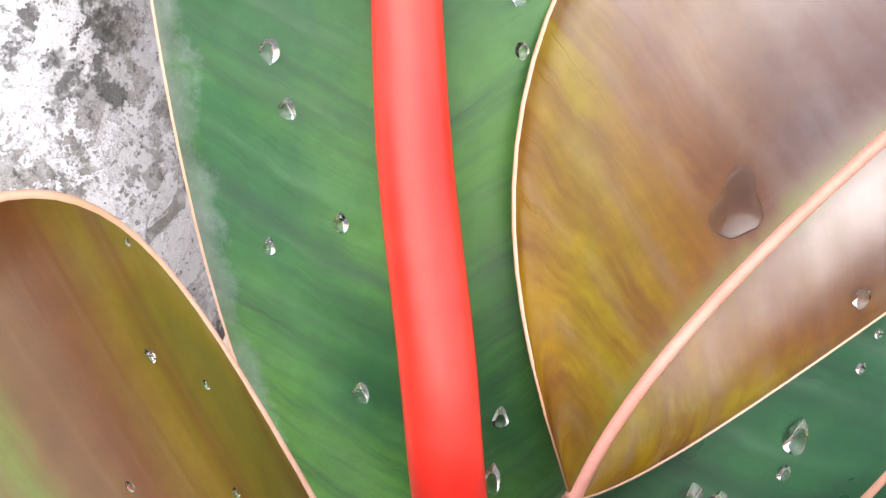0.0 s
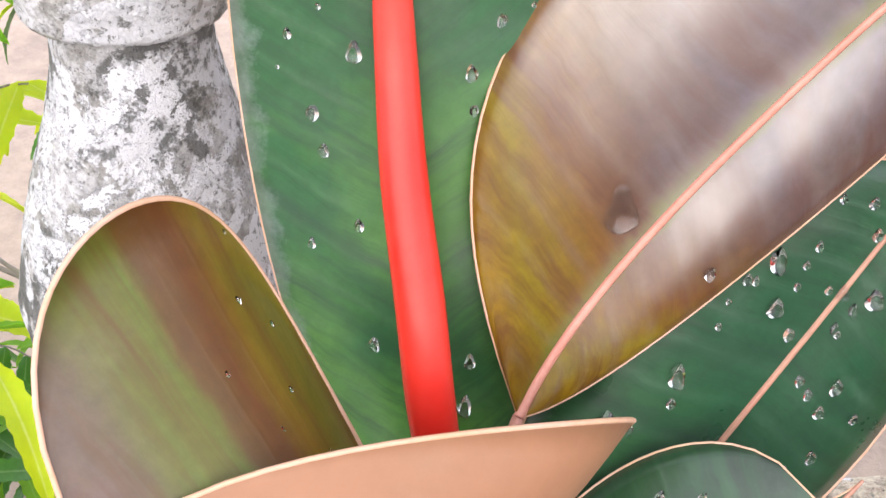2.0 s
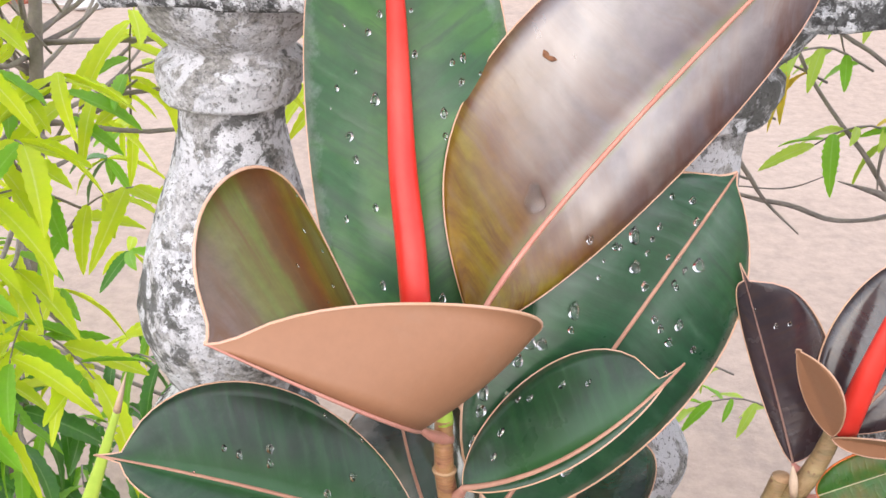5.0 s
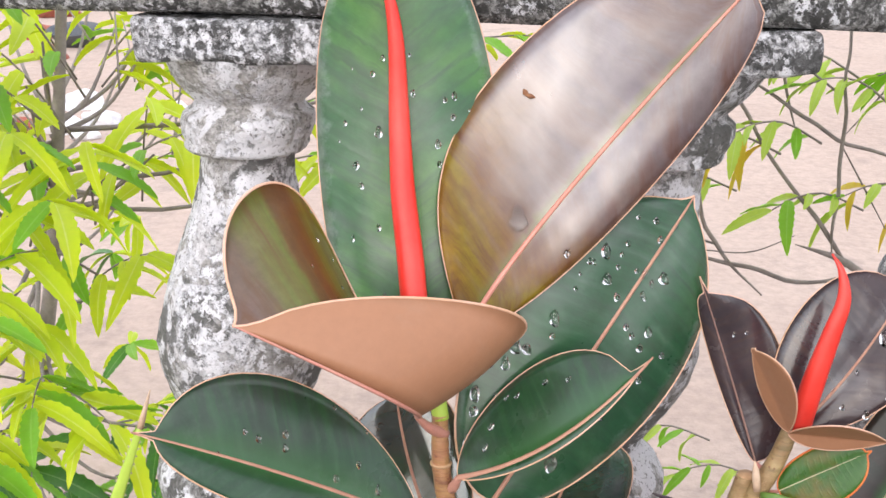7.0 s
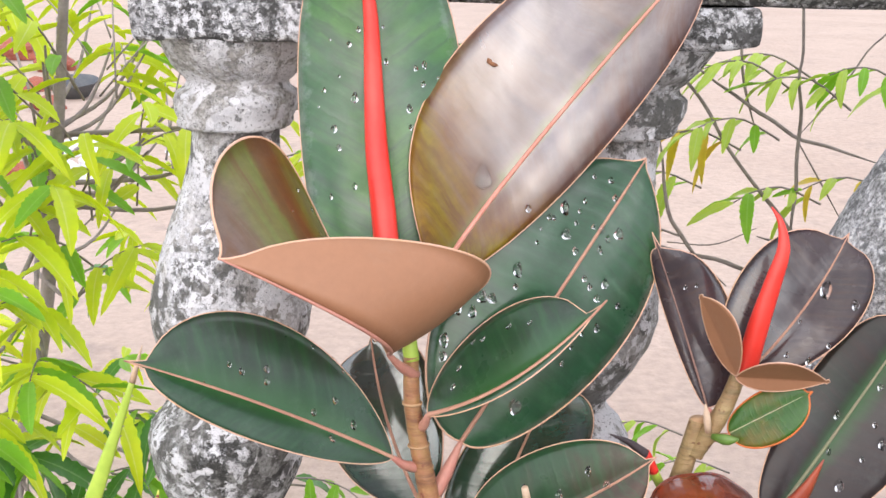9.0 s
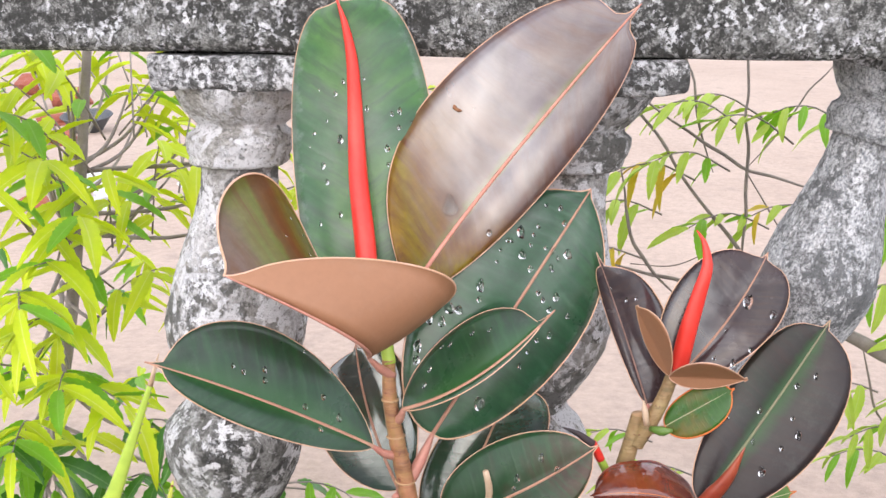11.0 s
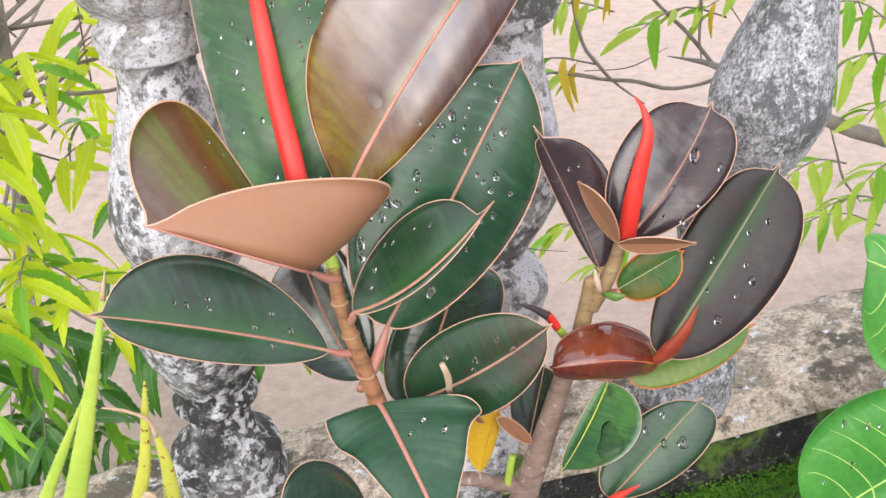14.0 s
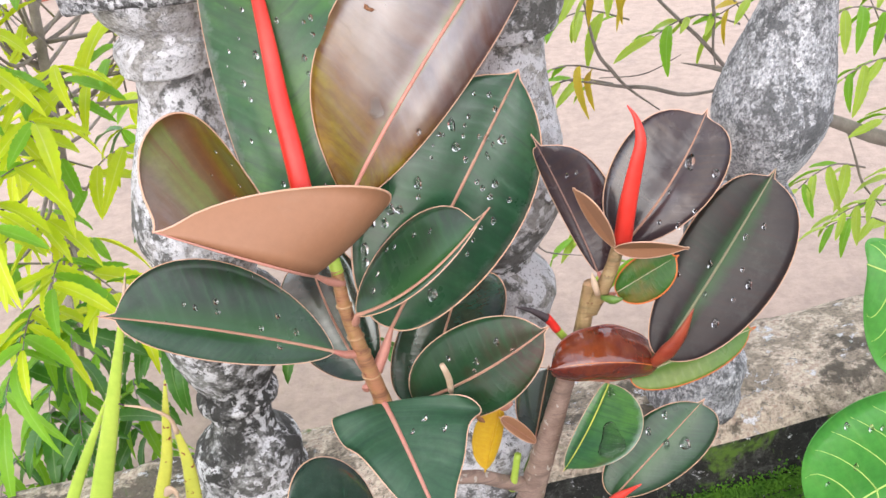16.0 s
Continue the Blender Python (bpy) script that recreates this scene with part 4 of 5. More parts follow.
leaf(shrub, 'low2', 'small dark green leaf with a pink midrib',
     (0.3635, -0.1620, 0.2846), (0.4507, -0.1170, 0.3543), (0.3773, -0.1320, 0.3321), (0.4434, -0.1420, 0.3079), petiole=(0.3540, -0.1620, 0.2720), top='deep', p=0.5, rib_r=0.001)
tube('branch', [(0.2903, -0.1320, 0.2763), (0.2655, -0.1420, 0.2905), (0.2440, -0.1500, 0.3053), (0.2166, -0.1570, 0.3118)],
     [0.0079, 0.0067, 0.0066, 0.0060], M['wood'], shrub, 'short level side branch', n=12, sides=10, flat=1.0)
tube('branch', [(0.2872, -0.1320, 0.2566), (0.3197, -0.1470, 0.2541), (0.3540, -0.1620, 0.2720)],
     [0.0051, 0.0045, 0.0050], M['aloe'], shrub, 'yellow-green side shoot', n=12, sides=10, flat=1.0)
tube('sheath', [(0.3556, -0.1640, 0.2737), (0.3674, -0.1700, 0.2913), (0.3878, -0.1770, 0.3108)],
     [0.0050, 0.0044, 0.0005], M['red'], shrub, 'small red bud sheath', n=10, sides=10, flat=1.0)
leaf(shrub, '', 'olive-brown small leaf',
     (0.2971, -0.1420, 0.3355), (0.2691, -0.1620, 0.3818), (0.2866, -0.1520, 0.3667), (0.2807, -0.1570, 0.3567), top='tan', under='deep', p=0.5, rib_r=0.0008)
leaf(shrub, '', 'small leaf at the foot of the stem',
     (0.3664, -0.1520, 0.2259), (0.4439, -0.1320, 0.2145), (0.4004, -0.1320, 0.2404), (0.4006, -0.1620, 0.2037), top='deep', p=0.5, rib_r=0.001)
tube('side_shoot', [(0.2705, -0.1400, 0.2799), (0.2757, -0.1440, 0.3055), (0.2799, -0.1440, 0.3244)],
     [0.0040, 0.0033, 0.0033], M['aloe'], shrub, 'short yellow-green side shoot', n=8, sides=10, flat=1.0)
tube('stipule', [(0.3625, -0.1461, 0.4905), (0.3604, -0.1475, 0.5027), (0.3593, -0.1450, 0.5112)],
     [0.0024, 0.0029, 0.0005], M['dry'], shrub, 'dry stipule', n=6, sides=10, flat=1.0)
tube('stipule', [(0.3651, -0.1463, 0.4875), (0.3741, -0.1523, 0.4879), (0.3824, -0.1542, 0.4896)],
     [0.0020, 0.0044, 0.0010], M['young'], shrub, 'green stipule', n=6, sides=10, flat=0.5)
tube('cut_end', [(0.3568, -0.1340, 0.4926), (0.3563, -0.1338, 0.4960)],
     [0.0061, 0.0052], M['ring'], shrub, 'pale cut end of the stem', n=4, sides=14, flat=1.0)

broad_a = thing("broad_leaf_plant", "plant with broad bright green pale-veined leaves on pink stalks", "plant")
leaf(broad_a, 'broad', 'broad bright green leaf with pale veins',
     (0.7372, -0.1000, 0.2907), (0.5483, -0.1350, 0.2052), (0.5770, -0.1050, 0.3279), (0.6587, -0.1450, 0.1460), (0.6297, -0.1150, 0.2516), ul=0.6, ur=0.5, top='broad', under='young', p=0.5, rib='rib_lime', rib_r=0.0016, margin='broad', side_veins=7, tip_len=0.02)
leaf(broad_a, '', 'broad bright green leaf with pale veins',
     (0.6823, -0.0900, 0.4175), (0.5977, -0.0700, 0.4548), (0.6240, -0.0550, 0.4646), (0.6211, -0.0900, 0.3465), ul=0.6, ur=0.5, top='broad', under='young', p=0.5, rib='rib_lime', rib_r=0.0016, margin='broad', side_veins=6, tip_len=0.03)
leaf(broad_a, '', 'pinkish leaf underside below the green leaf',
     (0.5614, -0.1100, 0.2158), (0.5686, -0.1200, 0.1132), (0.5434, -0.1100, 0.1814), (0.5854, -0.1120, 0.1717), top='stalk', under='stalk', p=0.4, rib='stalk', rib_r=0.0008, margin='stalk')

aloe = thing("aloe_plant", "yellow-green toothed aloe with spotted withering blades", "plant")
tube('dry_husk', [(-0.0719, -0.1270, 0.2813), (-0.0635, -0.1310, 0.2914), (-0.0582, -0.1330, 0.2929), (-0.0572, -0.1300, 0.2768)],
     [0.0019, 0.0055, 0.0060, 0.0014], M['dry'], aloe, 'curled dry husk at the foot', n=12, sides=10, flat=0.4)
tube('blade', [(-0.1770, -0.1150, 0.1792), (-0.1438, -0.1200, 0.2714), (-0.1046, -0.1230, 0.3702), (-0.0729, -0.1200, 0.4554), (-0.0568, -0.1170, 0.5007)],
     [0.0137, 0.0114, 0.0079, 0.0040, 0.0022], M['aloe'], aloe, 'yellow-green toothed blade', n=30, sides=12, flat=0.35)
tube('blade', [(-0.2240, -0.1050, 0.1725), (-0.1797, -0.1100, 0.2653), (-0.1424, -0.1120, 0.3305), (-0.1036, -0.1110, 0.3947)],
     [0.0092, 0.0066, 0.0048, 0.0014], M['aloe'], aloe, 'yellow-green narrow blade', n=30, sides=12, flat=0.35)
tube('blade', [(-0.1141, -0.1150, 0.1756), (-0.0837, -0.1170, 0.2649), (-0.0628, -0.1170, 0.3218), (-0.0510, -0.1150, 0.3736), (-0.0433, -0.1130, 0.4095)],
     [0.0093, 0.0078, 0.0057, 0.0037, 0.0009], M['aloe_spot'], aloe, 'brown-spotted yellow blade', n=30, sides=12, flat=0.35)
tube('blade', [(-0.0645, -0.1150, 0.1728), (-0.0478, -0.1190, 0.2643), (-0.0416, -0.1210, 0.3165), (-0.0430, -0.1210, 0.3561)],
     [0.0102, 0.0082, 0.0061, 0.0028], M['aloe_spot'], aloe, 'brown-spotted withering blade', n=30, sides=12, flat=0.35)
tube('dry_tip', [(-0.0431, -0.1210, 0.3534), (-0.0465, -0.1220, 0.3731), (-0.0658, -0.1220, 0.3850), (-0.0847, -0.1230, 0.3905)],
     [0.0028, 0.0018, 0.0014, 0.0009], M['dry'], aloe, 'curled dry blade tip', n=14, sides=10, flat=1.0)
tube('dry_tip', [(-0.0571, -0.1170, 0.4995), (-0.0527, -0.1160, 0.5144), (-0.0487, -0.1150, 0.5280)],
     [0.0026, 0.0017, 0.0004], M['dry'], aloe, 'brown dry blade tip', n=8, sides=10, flat=1.0)
tube('dry_tip', [(-0.0847, -0.1230, 0.3905), (-0.0897, -0.1230, 0.3929), (-0.0961, -0.1230, 0.3959)],
     [0.0009, 0.0009, 0.0005], M['black'], aloe, 'curled black end', n=6, sides=10, flat=1.0)


# pale teeth along the edges of the blades
rng = random.Random(3)
for blade in [o for o in aloe.children if o.name.startswith("blade")]:
    co = [v.co for v in blade.data.vertices]
    rings = len(co) // 12
    verts, faces = [], []
    for i in range(1, rings - 2):
        ring = co[i * 12:(i + 1) * 12]
        mid = sum(ring, Vector()) / 12
        wide = max(ring, key=lambda q: (q - mid).length)
        for s in (1, -1):
            edge = mid + (wide - mid) * s * 0.97
            out = (wide - mid).normalized() * s
            along = (co[min(i + 1, rings - 1) * 12] - co[i * 12]).normalized()
            up = out.cross(along)
            k = len(verts)
            h = rng.uniform(0.0012, 0.002)
            verts += [edge - along * h * 0.7 - up * h * 0.4, edge + along * h * 0.7 - up * h * 0.4, edge + up * h * 0.5, edge + out * h + along * h * 0.5]
            faces += [(k, k + 1, k + 3), (k + 1, k + 2, k + 3), (k + 2, k, k + 3)]
    link("teeth", verts, faces, M["rib_pale"], blade, "pale marginal teeth", smooth=False)

# ---- foliage beyond: where the shoots end ----
HIGH_SHOOTS = [(-0.2153, 0.4200, 0.5732), (-0.3288, 0.3600, 0.5775), (-0.3426, 0.4500, 0.6901), (0.1063, 0.5500, 0.6720), (-0.1010, 0.6000, 0.5789), (-0.3532, 0.3500, 0.6491), (-0.4117, 0.6000, 0.6839), (-0.3889, 0.5000, 0.6309), (-0.3490, 0.7000, 0.6752), (-0.3576, 0.4000, 0.5788), (-0.4692, 0.8000, 0.6976), (-0.3284, 0.8000, 0.6826), (-0.5471, 0.8000, 0.6927), (-0.3050, 0.7000, 0.6596), (-0.2660, 0.7000, 0.5883), (-0.4838, 0.6000, 0.6232), (-0.45, 0.90, 0.72), (-0.62, 1.00, 0.75), (-0.34, 0.90, 0.52), (-0.44, 1.00, 0.60), (-0.55, 0.80, 0.55), (-0.40, 0.85, 0.42), (-0.70, 0.95, 0.62)]
MIDDLE_SHOOTS = [(-0.2817, 0.4000, 0.5416), (-0.3090, 0.3200, 0.5226), (-0.2972, 0.3300, 0.4746), (-0.3280, 0.2200, 0.4689), (-0.3591, 0.3000, 0.5532), (-0.0804, 0.5000, 0.5389), (-0.2881, 0.6000, 0.5292), (-0.4543, 0.6000, 0.5633)]
LOW_SHOOTS = [(-0.2991, 0.2500, 0.4298), (-0.2897, 0.3000, 0.3260), (-0.3632, 0.2800, 0.2825), (-0.3136, 0.3000, 0.3434), (-0.2589, 0.4500, 0.2191), (-0.4727, 0.4500, 0.0481), (-0.2966, 0.5000, 0.1106), (-0.4124, 0.5000, 0.0672), (-0.3964, 0.5500, -0.0245), (-0.3696, 0.2500, 0.3689), (-0.0477, 0.5000, 0.1075), (-0.3013, 0.4500, 0.4025), (-0.4523, 0.3500, 0.1508), (-0.3753, 0.3800, 0.1825), (-0.4817, 0.4000, 0.0181), (-0.4136, 0.4200, 0.0517), (-0.3890, 0.3300, 0.2379), (-0.5588, 0.4200, -0.0734), (-0.4002, 0.5000, -0.0826), (-0.5608, 0.5000, -0.1945)]
SPARSE_SHOOTS = [(0.4397, 0.5500, 0.5787), (0.5490, 0.5600, 0.5086), (0.4893, 0.5500, 0.5945), (0.5009, 0.5600, 0.6609), (0.5741, 0.5600, 0.6413), (0.6530, 0.5700, 0.6546), (0.3675, 0.5400, 0.4630), (0.7896, 0.6000, 0.4770), (0.8082, 0.6000, 0.4068), (0.8053, 0.5600, 0.6210), (0.8477, 0.6000, 0.3380), (0.7406, 0.6000, 0.2504), (0.8109, 0.6000, 0.1840), (0.4872, 0.7000, 0.0643), (0.4138, 0.7000, 0.1231), (0.4017, 0.6000, 0.5170), (0.3732, 0.6000, 0.4198), (0.8598, 0.6200, 0.2302), (0.8194, 0.7000, 0.1017), (0.8338, 0.6600, 0.4882), (0.5337, 0.6000, 0.6672), (0.64, 0.57, 0.52)]

# ---- foliage beyond the balustrade ----


def lance_leaf(length, width, droop, fold, seed):
    """Mesh of one slender drooping leaf along +x, folded along its midrib."""
    rng = random.Random(seed)
    n, verts, faces, uvs = 18, [], [], []
    sway = rng.uniform(-0.08, 0.08)
    for i in range(n + 1):
        u = i / n
        w = width * (u ** 0.6 * (1 - u) ** 0.8) / 0.4 * 0.5 * (1.07 if i % 2 else 0.9) + 0.0004
        z = -droop * length * u * u
        x = length * u * (1 - 0.25 * droop * u)
        y = sway * length * u * u
        ripple = 0.03 * length * math.sin(u * 14 + seed)
        verts += [(x, y - w, z + fold * w + ripple * 0.3), (x, y, z), (x, y + w, z + fold * w - ripple * 0.3)]
        uvs += [(u, 0), (u, 0.5), (u, 1)]
    for i in range(n):
        a = i * 3
        faces += [(a, a + 3, a + 4, a + 1), (a + 1, a + 4, a + 5, a + 2)]
    k = len(verts)
    verts += [(x, y, z - 0.0006) for x, y, z in verts]
    uvs += uvs
    faces += [tuple(k + q for q in reversed(f)) for f in faces[:2 * n]]
    return verts, faces, uvs


def leaf_mesh(name, mat, *args):
    v, f, uv = lance_leaf(*args)
    ob = link(name, v, f, M[mat], None, "", None, uv)
    me = ob.data
    bpy.data.objects.remove(ob)
    return me


LIME = [leaf_mesh("lance_leaf", "lime" if k % 5 else "leafgreen", 0.076 + 0.010 * (k % 4), 0.016 + 0.003 * (k % 3), 0.08 + 0.13 * (k % 4), 0.5, k) for k in range(9)]
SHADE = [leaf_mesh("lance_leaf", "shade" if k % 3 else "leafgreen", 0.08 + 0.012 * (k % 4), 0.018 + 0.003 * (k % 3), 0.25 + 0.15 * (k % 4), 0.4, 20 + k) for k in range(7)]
FRESH = [leaf_mesh("pinnate_leaf", "leafgreen" if k % 5 == 0 else "fresh", 0.056 + 0.008 * (k % 3), 0.0125 + 0.002 * (k % 3), 0.15 + 0.15 * (k % 3), 0.35, 40 + k) for k in range(6)]


def spray(tree, start, end, count, meshes, rng, length=0.16, size=1.0, droop=0.5):
    """An arching twig past the end of a limb, with leaves to both sides and one at its tip."""
    start, end = np.array(start, float), np.array(end, float)
    way = end - start
    way[2] = max(way[2], 0.0) * 0.5
    way += np.array([rng.uniform(-0.08, 0.08), rng.uniform(-0.08, 0.04), 0.05])
    way /= np.linalg.norm(way)
    line = spline([end - way * length * 0.45, end + np.array((0, 0, 0.012)), end + way * length * 0.35, end + way * length * 0.6 - np.array((0, 0, droop * length * 0.4))], count + 2)
    v, f = tube_data(line, [0.0016, 0.0008], 5)
    link("twig", v, f, M["bark"], tree)
    for k in range(count + 1):
        at, ahead = line[k + 1], line[min(k + 2, count + 1)] - line[k]
        turn = math.atan2(ahead[1], ahead[0]) + (0 if k == count else (1 if k % 2 else -1) * rng.uniform(0.6, 1.25))
        ob = new("leaf", rng.choice(meshes))
        ob.parent = tree
        ob.matrix_basis = Matrix.Translation(Vector(at)) @ Euler((rng.uniform(-0.5, 0.5), droop * rng.uniform(0.1, 1.5), turn)).to_matrix().to_4x4() @ Matrix.Scale(size * rng.uniform(0.75, 1.2), 4)


AMBER = [leaf_mesh("pinnate_leaf", "amber", 0.065 + 0.008 * (k % 3), 0.011 + 0.002 * (k % 3), 0.5 + 0.12 * (k % 3), 0.3, 60 + k) for k in range(3)]


def crown(tree, spots, meshes, rng, per):
    """Leaves further back, joined."""
    verts, faces, uvs, index = [], [], [], []
    mats = [M["lime"], M["leafgreen"], M["shade"]]
    for at in spots:
        for k in range(per):
            me = rng.choice(meshes)
            m = Matrix.Translation(at) @ Euler((rng.uniform(-0.5, 0.5), 0.25 + rng.uniform(-0.4, 0.6), rng.uniform(0, 6.3))).to_matrix().to_4x4() @ Matrix.Scale(rng.uniform(0.8, 1.25), 4)
            base = len(verts)
            verts += [m @ v.co for v in me.vertices]
            faces += [tuple(base + i for i in p.vertices) for p in me.polygons]
            index += [mats.index(me.materials[0])] * len(me.polygons)
            uvs += [((i // 3 % 19) / 18, 0.5 * (i % 3)) for i in range(len(me.vertices))]
    ob = link("crown", verts, faces, mats, tree, "", index, uvs)
    tagged(ob, kind="stuff")
    return ob


rng = random.Random(11)
tree = thing("lime_leaved_tree", "small tree of drooping lime-green lance leaves beyond the balustrade", "tree")
tube("trunk", [(-0.75, 0.75, -0.9), (-0.66, 0.7, -0.4), (-0.52, 0.62, 0.0), (-0.42, 0.58, 0.35), (-0.36, 0.58, 0.8)], [0.022, 0.018, 0.014, 0.01, 0.006], M["bark"], tree, n=24)
for end in HIGH_SHOOTS + MIDDLE_SHOOTS + LOW_SHOOTS:
    end = np.array(end)
    h = min(max((end[2] + 0.25) / 1.05, 0), 1)
    start = np.array((-0.55 + 0.17 * h, 0.63 - 0.05 * h, -0.1 + 0.75 * h))
    m = start * 0.45 + end * 0.55 + np.array((0, 0, -0.03))
    tube("limb", [start, m, end], [0.0038, 0.0026, 0.0014], M["bark"], tree, n=10, sides=6)
    # low shoots take the darker leaves, so shade is coloured in by height
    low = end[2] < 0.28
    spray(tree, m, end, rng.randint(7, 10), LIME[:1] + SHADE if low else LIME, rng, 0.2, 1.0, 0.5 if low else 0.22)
crown(tree, [(rng.uniform(-1.0, -0.3), rng.uniform(0.6, 1.3), rng.uniform(0.0, 0.34)) for k in range(18)], LIME + SHADE[:2], rng, 6)

crown(tree, [(rng.uniform(-0.55, -0.34), rng.uniform(0.35, 0.6), rng.uniform(0.0, 0.35)) for k in range(6)], LIME + SHADE[:3], rng, 4)

fern = thing("slender_branched_tree", "slender bare-branched tree with sparse yellow-green leaves", "tree")
tube("trunk", [(1.35, 0.75, -0.9), (1.2, 0.7, -0.2), (1.02, 0.66, 0.2), (0.9, 0.63, 0.33)], [0.03, 0.024, 0.018, 0.014], M["bark"], fern, n=24)
tube('limb', [(0.9802, 0.6200, 0.2046), (0.9392, 0.6130, 0.2266), (0.8932, 0.6070, 0.2474), (0.8562, 0.6000, 0.2729), (0.8211, 0.5930, 0.2928), (0.7784, 0.5870, 0.3110), (0.7443, 0.5800, 0.3314), (0.7090, 0.5770, 0.3504), (0.6791, 0.5730, 0.3779), (0.6496, 0.5700, 0.3944), (0.6136, 0.5650, 0.4134), (0.5745, 0.5600, 0.4395), (0.5169, 0.5500, 0.4593)],
     [0.0148, 0.0126, 0.0123, 0.0119, 0.0116, 0.0114, 0.0101, 0.0089, 0.0085, 0.0076, 0.0054, 0.0048, 0.0005], M['bark'], fern, '', n=30, sides=7, flat=1.0)
tube('limb', [(0.5641, 0.5600, 0.4452), (0.5608, 0.5600, 0.4771), (0.5631, 0.5600, 0.5176), (0.5602, 0.5600, 0.5519), (0.5602, 0.5600, 0.5848), (0.5589, 0.5550, 0.6184), (0.5510, 0.5500, 0.6574), (0.5533, 0.5500, 0.6869), (0.5502, 0.5500, 0.7246), (0.5479, 0.5500, 0.7559), (0.5488, 0.5500, 0.7821), (0.5473, 0.5500, 0.8174), (0.5424, 0.5500, 0.8457), (0.5428, 0.5500, 0.8776)],
     [0.0009, 0.0019, 0.0024, 0.0025, 0.0025, 0.0023, 0.0019, 0.0018, 0.0019, 0.0016, 0.0016, 0.0016, 0.0013, 0.0005], M['bark'], fern, '', n=32, sides=7, flat=1.0)
tube('limb', [(0.5860, 0.5700, 0.4275), (0.5635, 0.5670, 0.4599), (0.5415, 0.5630, 0.4893), (0.5141, 0.5600, 0.5199), (0.4848, 0.5550, 0.5554), (0.4634, 0.5500, 0.5851), (0.4486, 0.5500, 0.6113), (0.4313, 0.5500, 0.6355), (0.4110, 0.5500, 0.6581), (0.3941, 0.5500, 0.6825), (0.3767, 0.5500, 0.7081), (0.3597, 0.5500, 0.7314)],
     [0.0027, 0.0031, 0.0030, 0.0025, 0.0023, 0.0021, 0.0025, 0.0021, 0.0021, 0.0022, 0.0014, 0.0005], M['bark'], fern, '', n=28, sides=7, flat=1.0)
tube('limb', [(0.3587, 0.5300, 0.7261), (0.3874, 0.5330, 0.7027), (0.4155, 0.5370, 0.6791), (0.4454, 0.5400, 0.6561), (0.4750, 0.5450, 0.6373), (0.5029, 0.5500, 0.6180), (0.5269, 0.5550, 0.6045), (0.5586, 0.5600, 0.5833), (0.5943, 0.5630, 0.5744), (0.6275, 0.5670, 0.5635), (0.6643, 0.5700, 0.5519)],
     [0.0008, 0.0012, 0.0015, 0.0015, 0.0021, 0.0025, 0.0025, 0.0024, 0.0023, 0.0017, 0.0007], M['bark'], fern, '', n=26, sides=7, flat=1.0)
tube('limb', [(0.7048, 0.5800, 0.5375), (0.7320, 0.5800, 0.5347), (0.7665, 0.5800, 0.5326), (0.7985, 0.5800, 0.5432), (0.8347, 0.5800, 0.5484)],
     [0.0013, 0.0026, 0.0034, 0.0019, 0.0007], M['bark'], fern, '', n=14, sides=7, flat=1.0)
tube('limb', [(0.5586, 0.5600, 0.5809), (0.5936, 0.5700, 0.5281), (0.6259, 0.5700, 0.4764)],
     [0.0009, 0.0013, 0.0007], M['bark'], fern, '', n=10, sides=7, flat=1.0)
tube('limb', [(0.3845, 0.5400, 0.5938), (0.3929, 0.5430, 0.5545), (0.3971, 0.5470, 0.5237), (0.4067, 0.5500, 0.4829), (0.4227, 0.5500, 0.4587), (0.4439, 0.5500, 0.4301), (0.4865, 0.5600, 0.3893)],
     [0.0007, 0.0015, 0.0022, 0.0026, 0.0029, 0.0020, 0.0009], M['bark'], fern, '', n=18, sides=7, flat=1.0)
tube('limb', [(0.3551, 0.5400, 0.4546), (0.3935, 0.5450, 0.4453), (0.4359, 0.5500, 0.4332), (0.4740, 0.5550, 0.4255), (0.5178, 0.5600, 0.4090), (0.5588, 0.5650, 0.4081), (0.5926, 0.5700, 0.4151)],
     [0.0008, 0.0016, 0.0027, 0.0030, 0.0030, 0.0022, 0.0037], M['bark'], fern, '', n=18, sides=7, flat=1.0)
tube('limb', [(0.4056, 0.5500, 0.4486), (0.4671, 0.5600, 0.4445), (0.5183, 0.5600, 0.4674)],
     [0.0008, 0.0010, 0.0005], M['bark'], fern, '', n=10, sides=7, flat=1.0)
tube('limb', [(0.4439, 0.6000, 0.8556), (0.4506, 0.6000, 0.8234), (0.4638, 0.6000, 0.7936), (0.4724, 0.6000, 0.7612), (0.4742, 0.6000, 0.7316), (0.4869, 0.6000, 0.7017), (0.4915, 0.6000, 0.6666), (0.4977, 0.6000, 0.6379), (0.5090, 0.6000, 0.6027), (0.5209, 0.6000, 0.5716)],
     [0.0005, 0.0009, 0.0016, 0.0016, 0.0015, 0.0018, 0.0019, 0.0020, 0.0012, 0.0005], M['bark'], fern, '', n=24, sides=7, flat=1.0)
tube('limb', [(0.7177, 0.6000, 0.7917), (0.6978, 0.6000, 0.7642), (0.6850, 0.6000, 0.7377), (0.6657, 0.6000, 0.7113), (0.6447, 0.6000, 0.6895), (0.6281, 0.6000, 0.6607), (0.5969, 0.6000, 0.6152), (0.5635, 0.5800, 0.5824)],
     [0.0005, 0.0011, 0.0011, 0.0011, 0.0012, 0.0013, 0.0012, 0.0005], M['bark'], fern, '', n=20, sides=7, flat=1.0)
